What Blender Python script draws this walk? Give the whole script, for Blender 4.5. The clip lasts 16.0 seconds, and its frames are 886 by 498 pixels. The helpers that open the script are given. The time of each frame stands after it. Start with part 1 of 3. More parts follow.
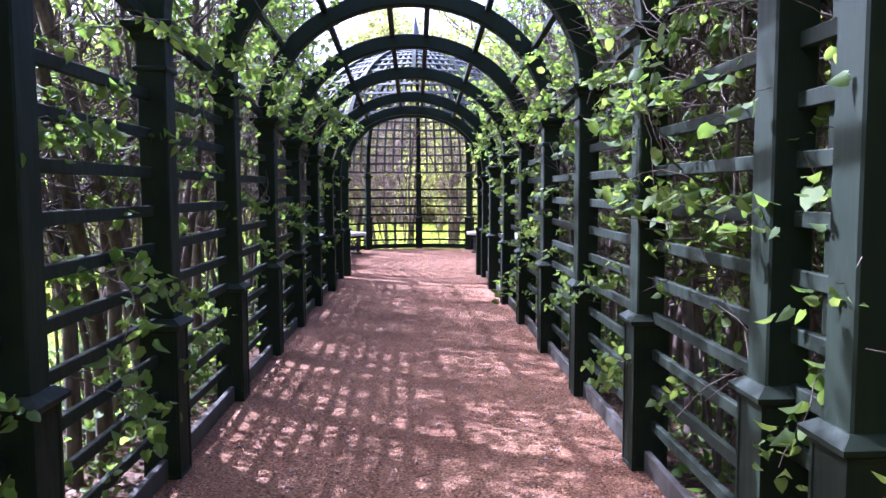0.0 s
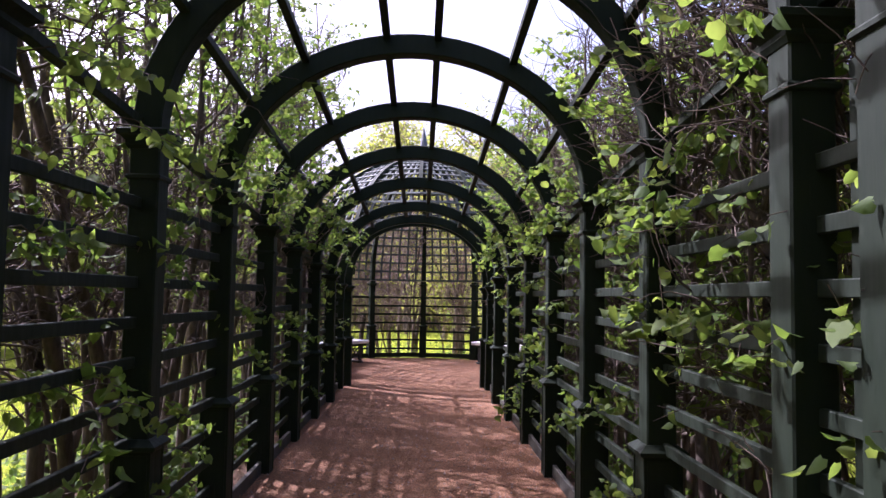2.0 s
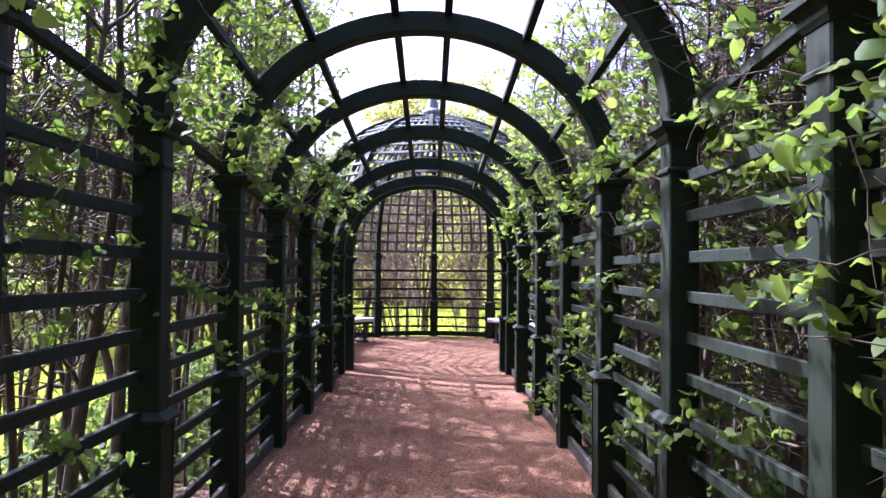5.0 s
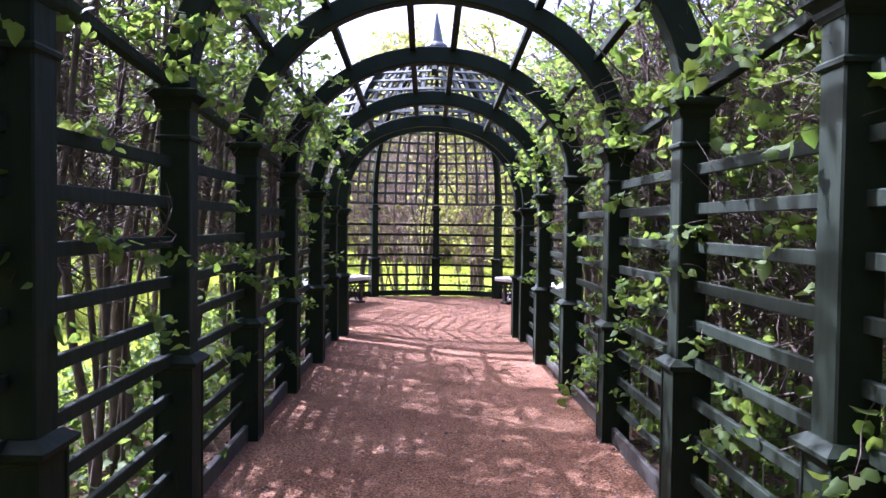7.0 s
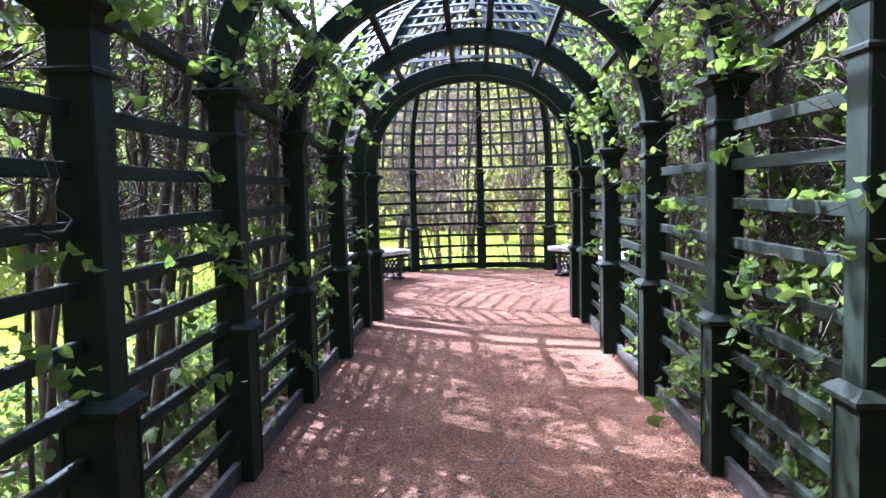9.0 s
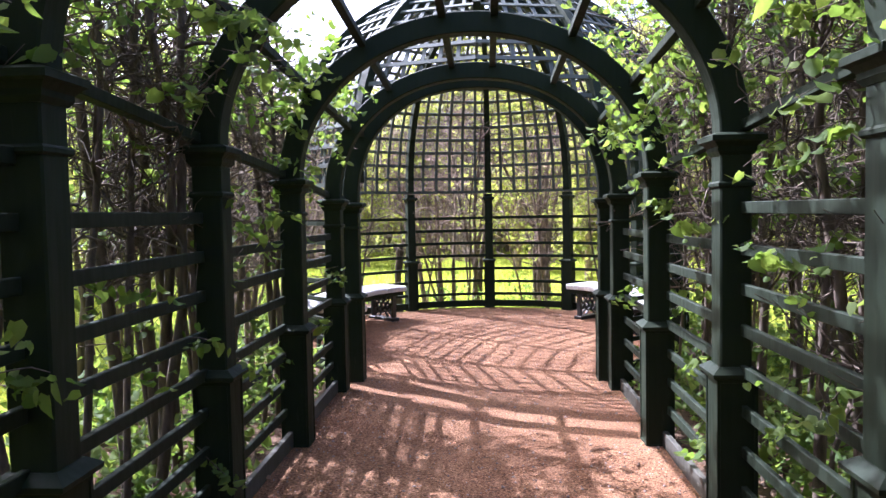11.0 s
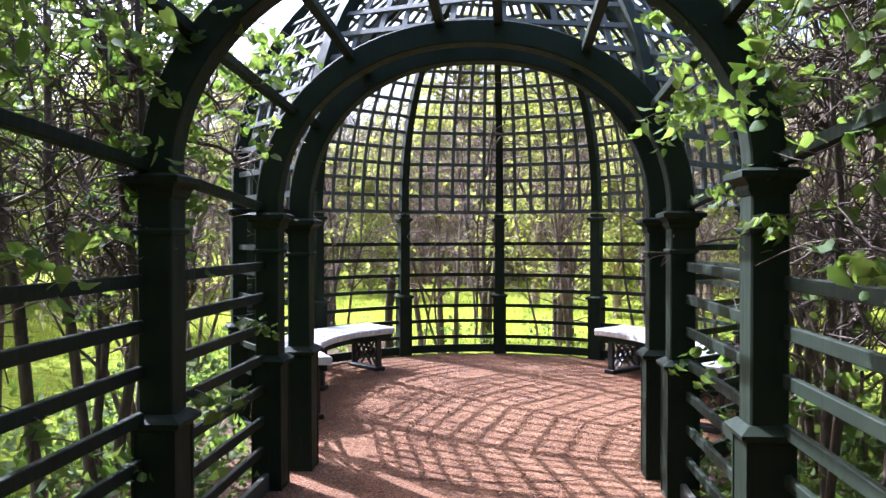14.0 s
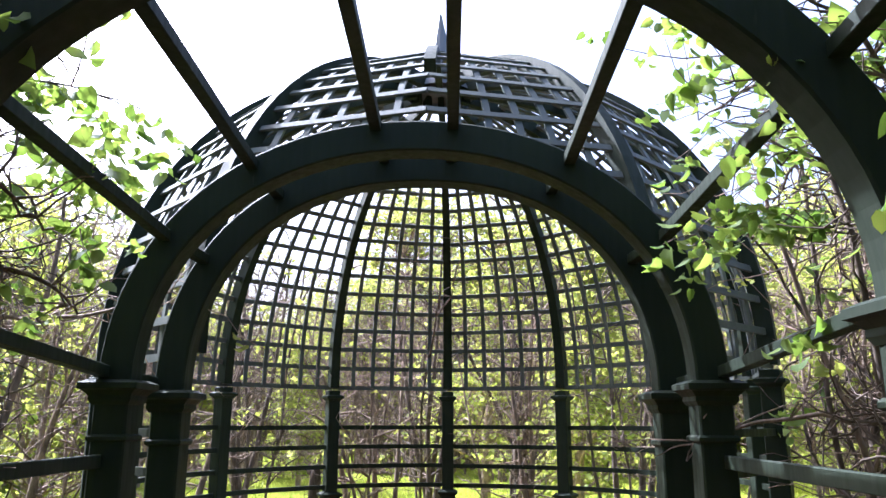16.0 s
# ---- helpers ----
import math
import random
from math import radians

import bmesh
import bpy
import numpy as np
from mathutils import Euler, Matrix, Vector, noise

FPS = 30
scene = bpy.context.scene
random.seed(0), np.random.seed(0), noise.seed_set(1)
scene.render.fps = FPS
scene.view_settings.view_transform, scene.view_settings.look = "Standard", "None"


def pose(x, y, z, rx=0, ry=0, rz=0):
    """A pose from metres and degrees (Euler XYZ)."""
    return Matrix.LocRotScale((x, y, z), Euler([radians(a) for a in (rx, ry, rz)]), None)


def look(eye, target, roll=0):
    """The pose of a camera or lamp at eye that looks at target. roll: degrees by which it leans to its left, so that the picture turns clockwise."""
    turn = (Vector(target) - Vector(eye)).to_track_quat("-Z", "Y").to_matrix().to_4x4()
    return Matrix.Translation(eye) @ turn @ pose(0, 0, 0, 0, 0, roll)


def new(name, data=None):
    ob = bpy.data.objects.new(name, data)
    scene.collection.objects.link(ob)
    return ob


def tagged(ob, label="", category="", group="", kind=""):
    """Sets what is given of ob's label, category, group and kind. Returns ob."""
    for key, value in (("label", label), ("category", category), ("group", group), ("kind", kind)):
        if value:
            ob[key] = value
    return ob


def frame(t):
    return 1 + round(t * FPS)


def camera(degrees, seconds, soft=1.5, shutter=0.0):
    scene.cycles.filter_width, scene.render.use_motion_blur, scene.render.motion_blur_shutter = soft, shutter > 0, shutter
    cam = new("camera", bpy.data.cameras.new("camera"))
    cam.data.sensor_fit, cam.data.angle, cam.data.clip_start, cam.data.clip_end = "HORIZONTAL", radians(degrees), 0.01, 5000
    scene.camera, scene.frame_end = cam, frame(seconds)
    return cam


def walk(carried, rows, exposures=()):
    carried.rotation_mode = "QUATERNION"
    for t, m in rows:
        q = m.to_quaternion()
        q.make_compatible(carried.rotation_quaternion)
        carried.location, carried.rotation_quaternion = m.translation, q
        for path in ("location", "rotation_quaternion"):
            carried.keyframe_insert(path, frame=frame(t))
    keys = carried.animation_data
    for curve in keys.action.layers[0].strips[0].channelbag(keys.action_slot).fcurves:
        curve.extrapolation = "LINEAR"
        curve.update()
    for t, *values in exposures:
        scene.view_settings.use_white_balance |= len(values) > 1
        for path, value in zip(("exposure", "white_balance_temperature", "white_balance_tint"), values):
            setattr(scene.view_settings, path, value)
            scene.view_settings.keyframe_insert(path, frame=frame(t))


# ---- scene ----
LENS = 61.0
ROWS = [
    (0.0, 0.039, -16.146, 1.585, -2.17, -4.53, -0.23),
    (0.5, -0.013, -16.110, 1.591, -3.04, -2.23, -1.01),
    (1.0, 0.014, -16.094, 1.623, -2.73, 3.66, -0.03),
    (1.5, 0.067, -16.044, 1.647, -1.80, 6.25, 0.90),
    (2.0, 0.095, -15.950, 1.638, -1.59, 3.57, 0.96),
    (2.5, 0.170, -15.484, 1.638, -2.18, 1.73, 0.10),
    (3.0, 0.164, -15.262, 1.615, -1.91, -0.28, -0.12),
    (3.5, 0.186, -15.086, 1.634, -0.62, 2.15, 0.32),
    (6.0, -0.035, -13.643, 1.594, -1.12, -0.51, 0.53),
    (6.5, -0.056, -13.296, 1.597, 0.65, -2.23, 0.69),
    (7.0, -0.050, -12.891, 1.580, -1.29, -1.82, 0.67),
    (7.5, -0.070, -12.589, 1.642, -2.54, 1.22, -0.40),
    (8.0, -0.022, -12.232, 1.625, -0.84, -0.75, 0.15),
    (8.5, -0.047, -11.850, 1.589, 0.37, -4.99, -0.43),
    (9.0, -0.013, -11.482, 1.579, 2.27, -4.38, -1.41),
    (11.5, 0.178, -9.261, 1.700, 3.85, -1.56, -0.71),
    (12.0, 0.264, -8.881, 1.688, 5.55, 1.26, 0.04),
    (12.5, 0.242, -8.649, 1.672, 7.25, 0.64, -0.55),
    (13.0, 0.240, -8.252, 1.693, 6.45, -1.67, -1.93),
    (13.5, 0.277, -7.851, 1.683, 5.92, -2.14, -0.81),
    (14.0, 0.224, -7.546, 1.660, 4.72, -0.83, -0.08),
    (14.5, 0.165, -7.186, 1.639, 3.56, -0.22, -0.18),
    (15.0, 0.181, -6.817, 1.675, 6.10, -0.50, -1.31),
    (15.5, 0.142, -6.419, 1.673, 2.70, 2.47, -1.01),
    (16.0, 0.159, -6.109, 1.651, 0.42, 12.88, 0.09),
]


cam = camera(LENS, 16.0)


def stance(x, y, z, yaw, pitch, roll):
    # yaw to the left from +y, pitch up, roll to the left
    c, s = math.cos(radians(yaw)), math.sin(radians(yaw))
    cp, sp = math.cos(radians(pitch)), math.sin(radians(pitch))
    ahead = Vector((-s * cp, c * cp, sp))
    return look((x, y, z), Vector((x, y, z)) + ahead, roll)


EXPOSURES = [(0, 2.60, 4680, 40), (0.5, 2.60, 4680, 40), (1, 2.40, 4930, 40), (1.5, 1.90, 5230, 40), (2, 1.55, 5330, 40), (2.5, 1.55, 5330, 40),
             (3, 1.80, 5330, 40), (3.5, 2.15, 5230, 40), (6, 2.34, 4960, 39), (7, 2.39, 4910, 39), (8, 2.29, 5260, 37), (9, 2.69, 4660, 31),
             (11.5, 2.21, 5290, 26), (12.5, 2.01, 5440, 25), (13.5, 2.06, 5030, 24), (14.5, 2.21, 4980, 23), (16, 2.26, 5080, 21)]
walk(cam, [(t, stance(*r)) for t, *r in ROWS], EXPOSURES)

# ---- light ----
SUN_UP, SUN_SIDE = 48.0, -54.0  # degrees above the horizon, degrees to the east (+x) of straight ahead (+y)
world = bpy.data.worlds.new("world")
scene.world = world
world.use_nodes = True
wn = world.node_tree.nodes
sky = wn.new("ShaderNodeTexSky")
sky.sky_type, sky.sun_disc = "NISHITA", False
sky.sun_elevation, sky.sun_rotation = radians(SUN_UP), radians(SUN_SIDE)
sky.air_density, sky.dust_density, sky.ozone_density = 1.0, 10.0, 0.5
wn["Background"].inputs["Strength"].default_value = 0.135
world.node_tree.links.new(sky.outputs[0], wn["Background"].inputs["Color"])
sun = new("sun", bpy.data.lights.new("sun", "SUN"))
sun.data.energy, sun.data.angle, sun.data.color = 4.2, radians(0.55), (1.0, 0.95, 0.86)
sun.matrix_world = look((40 * math.cos(radians(SUN_UP)) * math.sin(radians(SUN_SIDE)), 40 * math.cos(radians(SUN_UP)) * math.cos(radians(SUN_SIDE)),
                         40 * math.sin(radians(SUN_UP))), (0, 0, 0))


# ---- materials ----
def material(name, base, rough=0.6, specular=0.4):
    m = bpy.data.materials.new(name)
    m.use_nodes = True
    n, l = m.node_tree.nodes, m.node_tree.links
    b = n["Principled BSDF"]
    b.inputs["Base Color"].default_value = (*base, 1)
    b.inputs["Roughness"].default_value = rough
    b.inputs["Specular IOR Level"].default_value = specular
    return m, n, l, b


def noise_node(n, l, scale, detail=4.0, coords="Object", stretch=(1, 1, 1)):
    tc, mp, tx = n.new("ShaderNodeTexCoord"), n.new("ShaderNodeMapping"), n.new("ShaderNodeTexNoise")
    mp.inputs["Scale"].default_value = stretch
    tx.inputs["Scale"].default_value, tx.inputs["Detail"].default_value = scale, detail
    l.new(tc.outputs[coords], mp.inputs["Vector"])
    l.new(mp.outputs[0], tx.inputs["Vector"])
    return tx


def ramp(n, l, source, stops):
    r = n.new("ShaderNodeValToRGB")
    e = r.color_ramp.elements
    while len(e) < len(stops):
        e.new(0.5)
    for k, (at, c) in zip(e, stops):
        k.position, k.color = at, (*c, 1)
    l.new(source, r.inputs[0])
    return r


def bump(n, l, b, source, strength, distance):
    k = n.new("ShaderNodeBump")
    k.inputs["Strength"].default_value, k.inputs["Distance"].default_value = strength, distance
    l.new(source, k.inputs["Height"])
    l.new(k.outputs[0], b.inputs["Normal"])


def mixed(n, l, a, b_, fac, how="MIX"):
    k = n.new("ShaderNodeMix")
    k.data_type, k.blend_type = "RGBA", how
    if isinstance(fac, float):
        k.inputs[0].default_value = fac
    else:
        l.new(fac, k.inputs[0])
    l.new(a, k.inputs[6])
    l.new(b_, k.inputs[7])
    return k.outputs[2]


def painted_wood(name, dark, light, worn):
    m, n, l, b = material(name, dark, 0.65, 0.16)
    big = noise_node(n, l, 2.2, 3, "Object")
    grain = noise_node(n, l, 30.0, 5, "Object", (1, 1, 0.12))
    c = ramp(n, l, big.outputs["Fac"], [(0.3, dark), (0.7, light)])
    spots = ramp(n, l, grain.outputs["Fac"], [(0.66, (0, 0, 0)), (0.78, (1, 1, 1))])
    w = n.new("ShaderNodeRGB")
    w.outputs[0].default_value = (*worn, 1)
    l.new(mixed(n, l, c.outputs[0], w.outputs[0], spots.outputs[0]), b.inputs["Base Color"])
    rr = ramp(n, l, grain.outputs["Fac"], [(0.3, (0.58,) * 3), (0.7, (0.78,) * 3)])
    l.new(rr.outputs[0], b.inputs["Roughness"])
    bump(n, l, b, grain.outputs["Fac"], 0.25, 0.004)
    return m


M_GREEN = painted_wood("dark_green_paint", (0.009, 0.0155, 0.0075), (0.0155, 0.0235, 0.012), (0.029, 0.035, 0.022))
M_RAIL = painted_wood("weathered_green_paint", (0.0095, 0.0155, 0.008), (0.018, 0.0255, 0.0145), (0.046, 0.05, 0.036))
# dome batten paint: weathered grey, with sun and sky sheen lightened into the colour
M_LATTICE = painted_wood("greyed_skylit_green_paint", (0.055, 0.066, 0.058), (0.10, 0.113, 0.102), (0.22, 0.225, 0.205))
M_BOARD = painted_wood("weathered_board", (0.045, 0.046, 0.037), (0.085, 0.080, 0.066), (0.17, 0.155, 0.13))
M_STONE = painted_wood("pale_painted_bench_wood", (0.55, 0.54, 0.52), (0.66, 0.65, 0.63), (0.40, 0.39, 0.37))
M_IRON, *_ = material("black_cast_iron", (0.012, 0.014, 0.014), 0.45, 0.5)
M_LEAD, *_ = material("grey_lead_sheet", (0.12, 0.13, 0.13), 0.5, 0.5)


def gravel_material():
    m, n, l, b = material("reddish_gravel", (0.28, 0.18, 0.15), 0.9, 0.2)
    big = noise_node(n, l, 1.1, 4)
    fine = noise_node(n, l, 55, 4)
    vor = n.new("ShaderNodeTexVoronoi")
    vor.inputs["Scale"].default_value = 95
    tc = n.new("ShaderNodeTexCoord")
    l.new(tc.outputs["Object"], vor.inputs["Vector"])
    c1 = ramp(n, l, big.outputs["Fac"], [(0.3, (0.215, 0.107, 0.054)), (0.7, (0.335, 0.184, 0.097))])
    c2 = ramp(n, l, fine.outputs["Fac"], [(0.3, (0.36, 0.33, 0.33)), (0.52, (0.95, 0.95, 0.95)), (0.72, (1.5, 1.45, 1.42))])
    c3 = ramp(n, l, vor.outputs["Color"], [(0.1, (0.5, 0.45, 0.45)), (0.9, (1.4, 1.35, 1.35))])
    l.new(mixed(n, l, mixed(n, l, c1.outputs[0], c2.outputs[0], 1.0, "MULTIPLY"), c3.outputs[0], 0.7, "MULTIPLY"), b.inputs["Base Color"])
    add = n.new("ShaderNodeMath")
    add.operation = "ADD"
    l.new(fine.outputs["Fac"], add.inputs[0])
    l.new(vor.outputs["Distance"], add.inputs[1])
    bump(n, l, b, add.outputs[0], 0.9, 0.02)
    return m


def lawn_material():
    m, n, l, b = material("spring_lawn", (0.14, 0.26, 0.03), 1.0, 0.02)
    big, fine = noise_node(n, l, 0.8, 6), noise_node(n, l, 14, 5)
    c1 = ramp(n, l, big.outputs["Fac"], [(0.3, (0.16, 0.21, 0.022)), (0.7, (0.26, 0.29, 0.036))])
    c2 = ramp(n, l, fine.outputs["Fac"], [(0.3, (0.45, 0.5, 0.45)), (0.7, (1.25, 1.2, 1.1))])
    l.new(mixed(n, l, c1.outputs[0], c2.outputs[0], 1.0, "MULTIPLY"), b.inputs["Base Color"])
    bump(n, l, b, fine.outputs["Fac"], 0.8, 0.05)
    return m


def soil_material():
    m, n, l, b = material("leaf_litter_soil", (0.09, 0.06, 0.045), 0.95, 0.1)
    big, fine = noise_node(n, l, 3, 4), noise_node(n, l, 40, 5)
    c1 = ramp(n, l, big.outputs["Fac"], [(0.35, (0.07, 0.05, 0.035)), (0.65, (0.15, 0.10, 0.07))])
    c2 = ramp(n, l, fine.outputs["Fac"], [(0.3, (0.5, 0.5, 0.5)), (0.7, (1.4, 1.3, 1.2))])
    l.new(mixed(n, l, c1.outputs[0], c2.outputs[0], 1.0, "MULTIPLY"), b.inputs["Base Color"])
    bump(n, l, b, fine.outputs["Fac"], 0.9, 0.03)
    return m


def leaf_material(name, a, c, through_a, through_c, share=0.45):
    m = bpy.data.materials.new(name)
    m.use_nodes = True
    n, l = m.node_tree.nodes, m.node_tree.links
    n.remove(n["Principled BSDF"])
    geo = n.new("ShaderNodeNewGeometry")
    front, back = n.new("ShaderNodeBsdfPrincipled"), n.new("ShaderNodeBsdfTranslucent")
    front.inputs["Roughness"].default_value, front.inputs["Specular IOR Level"].default_value = 0.65, 0.2
    r1 = ramp(n, l, geo.outputs["Random Per Island"], [(0.0, a), (1.0, c)])
    r2 = ramp(n, l, geo.outputs["Random Per Island"], [(0.0, through_a), (1.0, through_c)])
    l.new(r1.outputs[0], front.inputs["Base Color"])
    l.new(r2.outputs[0], back.inputs["Color"])
    mx = n.new("ShaderNodeMixShader")
    mx.inputs[0].default_value = share
    l.new(front.outputs[0], mx.inputs[1])
    l.new(back.outputs[0], mx.inputs[2])
    l.new(mx.outputs[0], n["Material Output"].inputs["Surface"])
    return m


def bark_material(name, dark, light):
    m, n, l, b = material(name, dark, 0.9, 0.15)
    big, fine = noise_node(n, l, 4, 4), noise_node(n, l, 40, 5, "Object", (1, 1, 0.25))
    c1 = ramp(n, l, big.outputs["Fac"], [(0.3, dark), (0.7, light)])
    c2 = ramp(n, l, fine.outputs["Fac"], [(0.3, (0.55, 0.55, 0.55)), (0.7, (1.3, 1.25, 1.2))])
    l.new(mixed(n, l, c1.outputs[0], c2.outputs[0], 1.0, "MULTIPLY"), b.inputs["Base Color"])
    bump(n, l, b, fine.outputs["Fac"], 0.6, 0.01)
    return m


M_GRAVEL, M_LAWN, M_SOIL, M_BARK = gravel_material(), lawn_material(), soil_material(), bark_material("grey_brown_bark", (0.075, 0.060, 0.047), (0.15, 0.120, 0.095))
M_STEM = bark_material("grey_stem_bark", (0.15, 0.115, 0.088), (0.27, 0.21, 0.165))
M_PALE_BARK = bark_material("pale_twig_bark", (0.19, 0.145, 0.105), (0.36, 0.28, 0.21))
M_LEAF = leaf_material("young_lime_leaf", (0.048, 0.088, 0.018), (0.105, 0.145, 0.032), (0.15, 0.26, 0.028), (0.29, 0.38, 0.055), 0.44)
M_FAR_LEAF = leaf_material("spring_wood_leaf", (0.12, 0.17, 0.03), (0.22, 0.24, 0.05), (0.36, 0.42, 0.05), (0.54, 0.55, 0.11), 0.5)
M_GRASS = leaf_material("grass_blade", (0.16, 0.225, 0.022), (0.26, 0.30, 0.032), (0.36, 0.44, 0.03), (0.52, 0.56, 0.05), 0.45)
M_PEBBLE = leaf_material("loose_stone", (0.14, 0.10, 0.09), (0.42, 0.33, 0.29), (0, 0, 0), (0, 0, 0), 0.0)
M_DRY = leaf_material("dry_fallen_leaf", (0.10, 0.055, 0.03), (0.24, 0.15, 0.09), (0.10, 0.06, 0.03), (0.2, 0.12, 0.06), 0.2)

# ---- plan ----
HALF = 1.25           # axis to the inner face of the plinths
PLINTH, SHAFT = 0.20, 0.155
CAP_Z = 0.826         # level of the plinth mouldings
Y_ENT = -2.22         # arch at the dome
STEP = 1.535          # bay of the tunnel
Y_P1 = -4.30
AXIS_X = 0.088        # centre of the domed pavilion
R = 2.47              # radius of the ring of posts
RING_Z = 2.0          # foot of the dome lattice
RISE = 2.46
FULL = 0.93           # a shade fuller than an ellipse


def flatten(y):
    """Rise of an arch over its half span; the doorway of the dome is the fullest."""
    return 1.015 if y > -2.4 else 0.945 if y > -3 else 0.90


def top_z(y):
    return 1.80 + 0.070 * (Y_ENT - y)


def span(y):
    """Half the clear width: the doorway of the dome is tighter."""
    return 1.165 if y > Y_ENT - 0.1 else 1.24 if y > -3 else 1.205 if y > -5 else 1.235 if y > -6.5 else HALF


def ground_z(x, y):
    t = min(max((y - Y_ENT) / 4.6, 0), 1)
    return 0.125 * t * t * (3 - 2 * t)


# ---- builders ----
def mesh_from(name, verts, faces, mat, smooth=False):
    me = bpy.data.meshes.new(name)
    me.from_pydata(verts, [], faces)
    me.materials.append(mat)
    if smooth:
        me.polygons.foreach_set("use_smooth", [True] * len(me.polygons))
    me.update()
    return me


def mesh_of(name, bm, mat):
    me = bpy.data.meshes.new(name)
    bm.to_mesh(me)
    bm.free()
    me.materials.append(mat)
    return me


def part(name, data, parent, m=None, label=""):
    ob = new(name, data)
    ob.parent = parent
    if m is not None:
        ob.matrix_basis = m
    return tagged(ob, label)


def box_bm(sx, sy, sz, bevel=0.006, foot=True):
    bm = bmesh.new()
    bmesh.ops.create_cube(bm, size=1)
    bmesh.ops.scale(bm, vec=(sx, sy, sz), verts=bm.verts)
    if foot:
        bmesh.ops.translate(bm, vec=(0, 0, sz / 2), verts=bm.verts)
    if bevel:
        bmesh.ops.bevel(bm, geom=bm.edges[:], offset=bevel, segments=1, affect="EDGES")
    return bm


def stack_bm(levels):
    """A square turned profile: (half width, z) from below to above."""
    bm = bmesh.new()
    rings = []
    for w, z in levels:
        rings.append([bm.verts.new((sx * w, sy * w, z)) for sx, sy in ((-1, -1), (1, -1), (1, 1), (-1, 1))])
    for a, b in zip(rings, rings[1:]):
        for i in range(4):
            bm.faces.new((a[i], a[(i + 1) % 4], b[(i + 1) % 4], b[i]))
    bm.faces.new(rings[0][::-1])
    bm.faces.new(rings[-1])
    bmesh.ops.bevel(bm, geom=[e for e in bm.edges if abs(e.verts[0].co.z - e.verts[1].co.z) > 0.2], offset=0.006, segments=1, affect="EDGES")
    return bm


def plinth_bm(w, h):
    """A boxed plinth whose faces have a sunk panel edged by boards."""
    bm = box_bm(w, w, h, 0)
    sides = [f for f in bm.faces if abs(f.normal.z) < 0.5]
    for f in sides:
        r = bmesh.ops.inset_individual(bm, faces=[f], thickness=0.022, depth=0)
        r = bmesh.ops.inset_individual(bm, faces=[f], thickness=0.004, depth=-0.006)
    return bm


def bar(name, a, b, w, h, mat, parent=None, label="", bevel=0.003):
    """A straight bar of section w (across) by h (up) from a to b."""
    a, b = Vector(a), Vector(b)
    bm = box_bm(w, (b - a).length, h, bevel, False)
    ob = new(name, mesh_of(name, bm, mat))
    ob.matrix_basis = Matrix.Translation((a + b) / 2) @ (b - a).to_track_quat("Y", "Z").to_matrix().to_4x4()
    if parent:
        ob.parent = parent
    return tagged(ob, label)


def swept_bm(points, normals, widths, closed=False):
    """A band along points; normals and widths: per point the two section axes (half vectors)."""
    bm = bmesh.new()
    rings = []
    for p, (u, v) in zip(points, zip(normals, widths)):
        rings.append([bm.verts.new(p + u * a + v * b) for a, b in ((-1, -1), (1, -1), (1, 1), (-1, 1))])
    for a, b in zip(rings, rings[1:]):
        for i in range(4):
            bm.faces.new((a[i], a[(i + 1) % 4], b[(i + 1) % 4], b[i]))
    bm.faces.new(rings[0][::-1])
    bm.faces.new(rings[-1])
    bmesh.ops.recalc_face_normals(bm, faces=bm.faces)
    return bm


# ---- ground ----
def ground_sheet(name, x0, x1, y0, y1, nx, ny, mat, lift=0.0, rough=0.0):
    xs, ys = np.linspace(x0, x1, nx + 1), np.linspace(y0, y1, ny + 1)
    verts = [(x, y, ground_z(x, y) + lift + rough * noise.noise((x * 2.1, y * 2.1, 0)) + rough * 0.5 * noise.noise((x * 9, y * 9, 3))) for y in ys for x in xs]
    faces = [(j * (nx + 1) + i, j * (nx + 1) + i + 1, (j + 1) * (nx + 1) + i + 1, (j + 1) * (nx + 1) + i) for j in range(ny) for i in range(nx)]
    return new(name, mesh_from(name, verts, faces, mat, True))


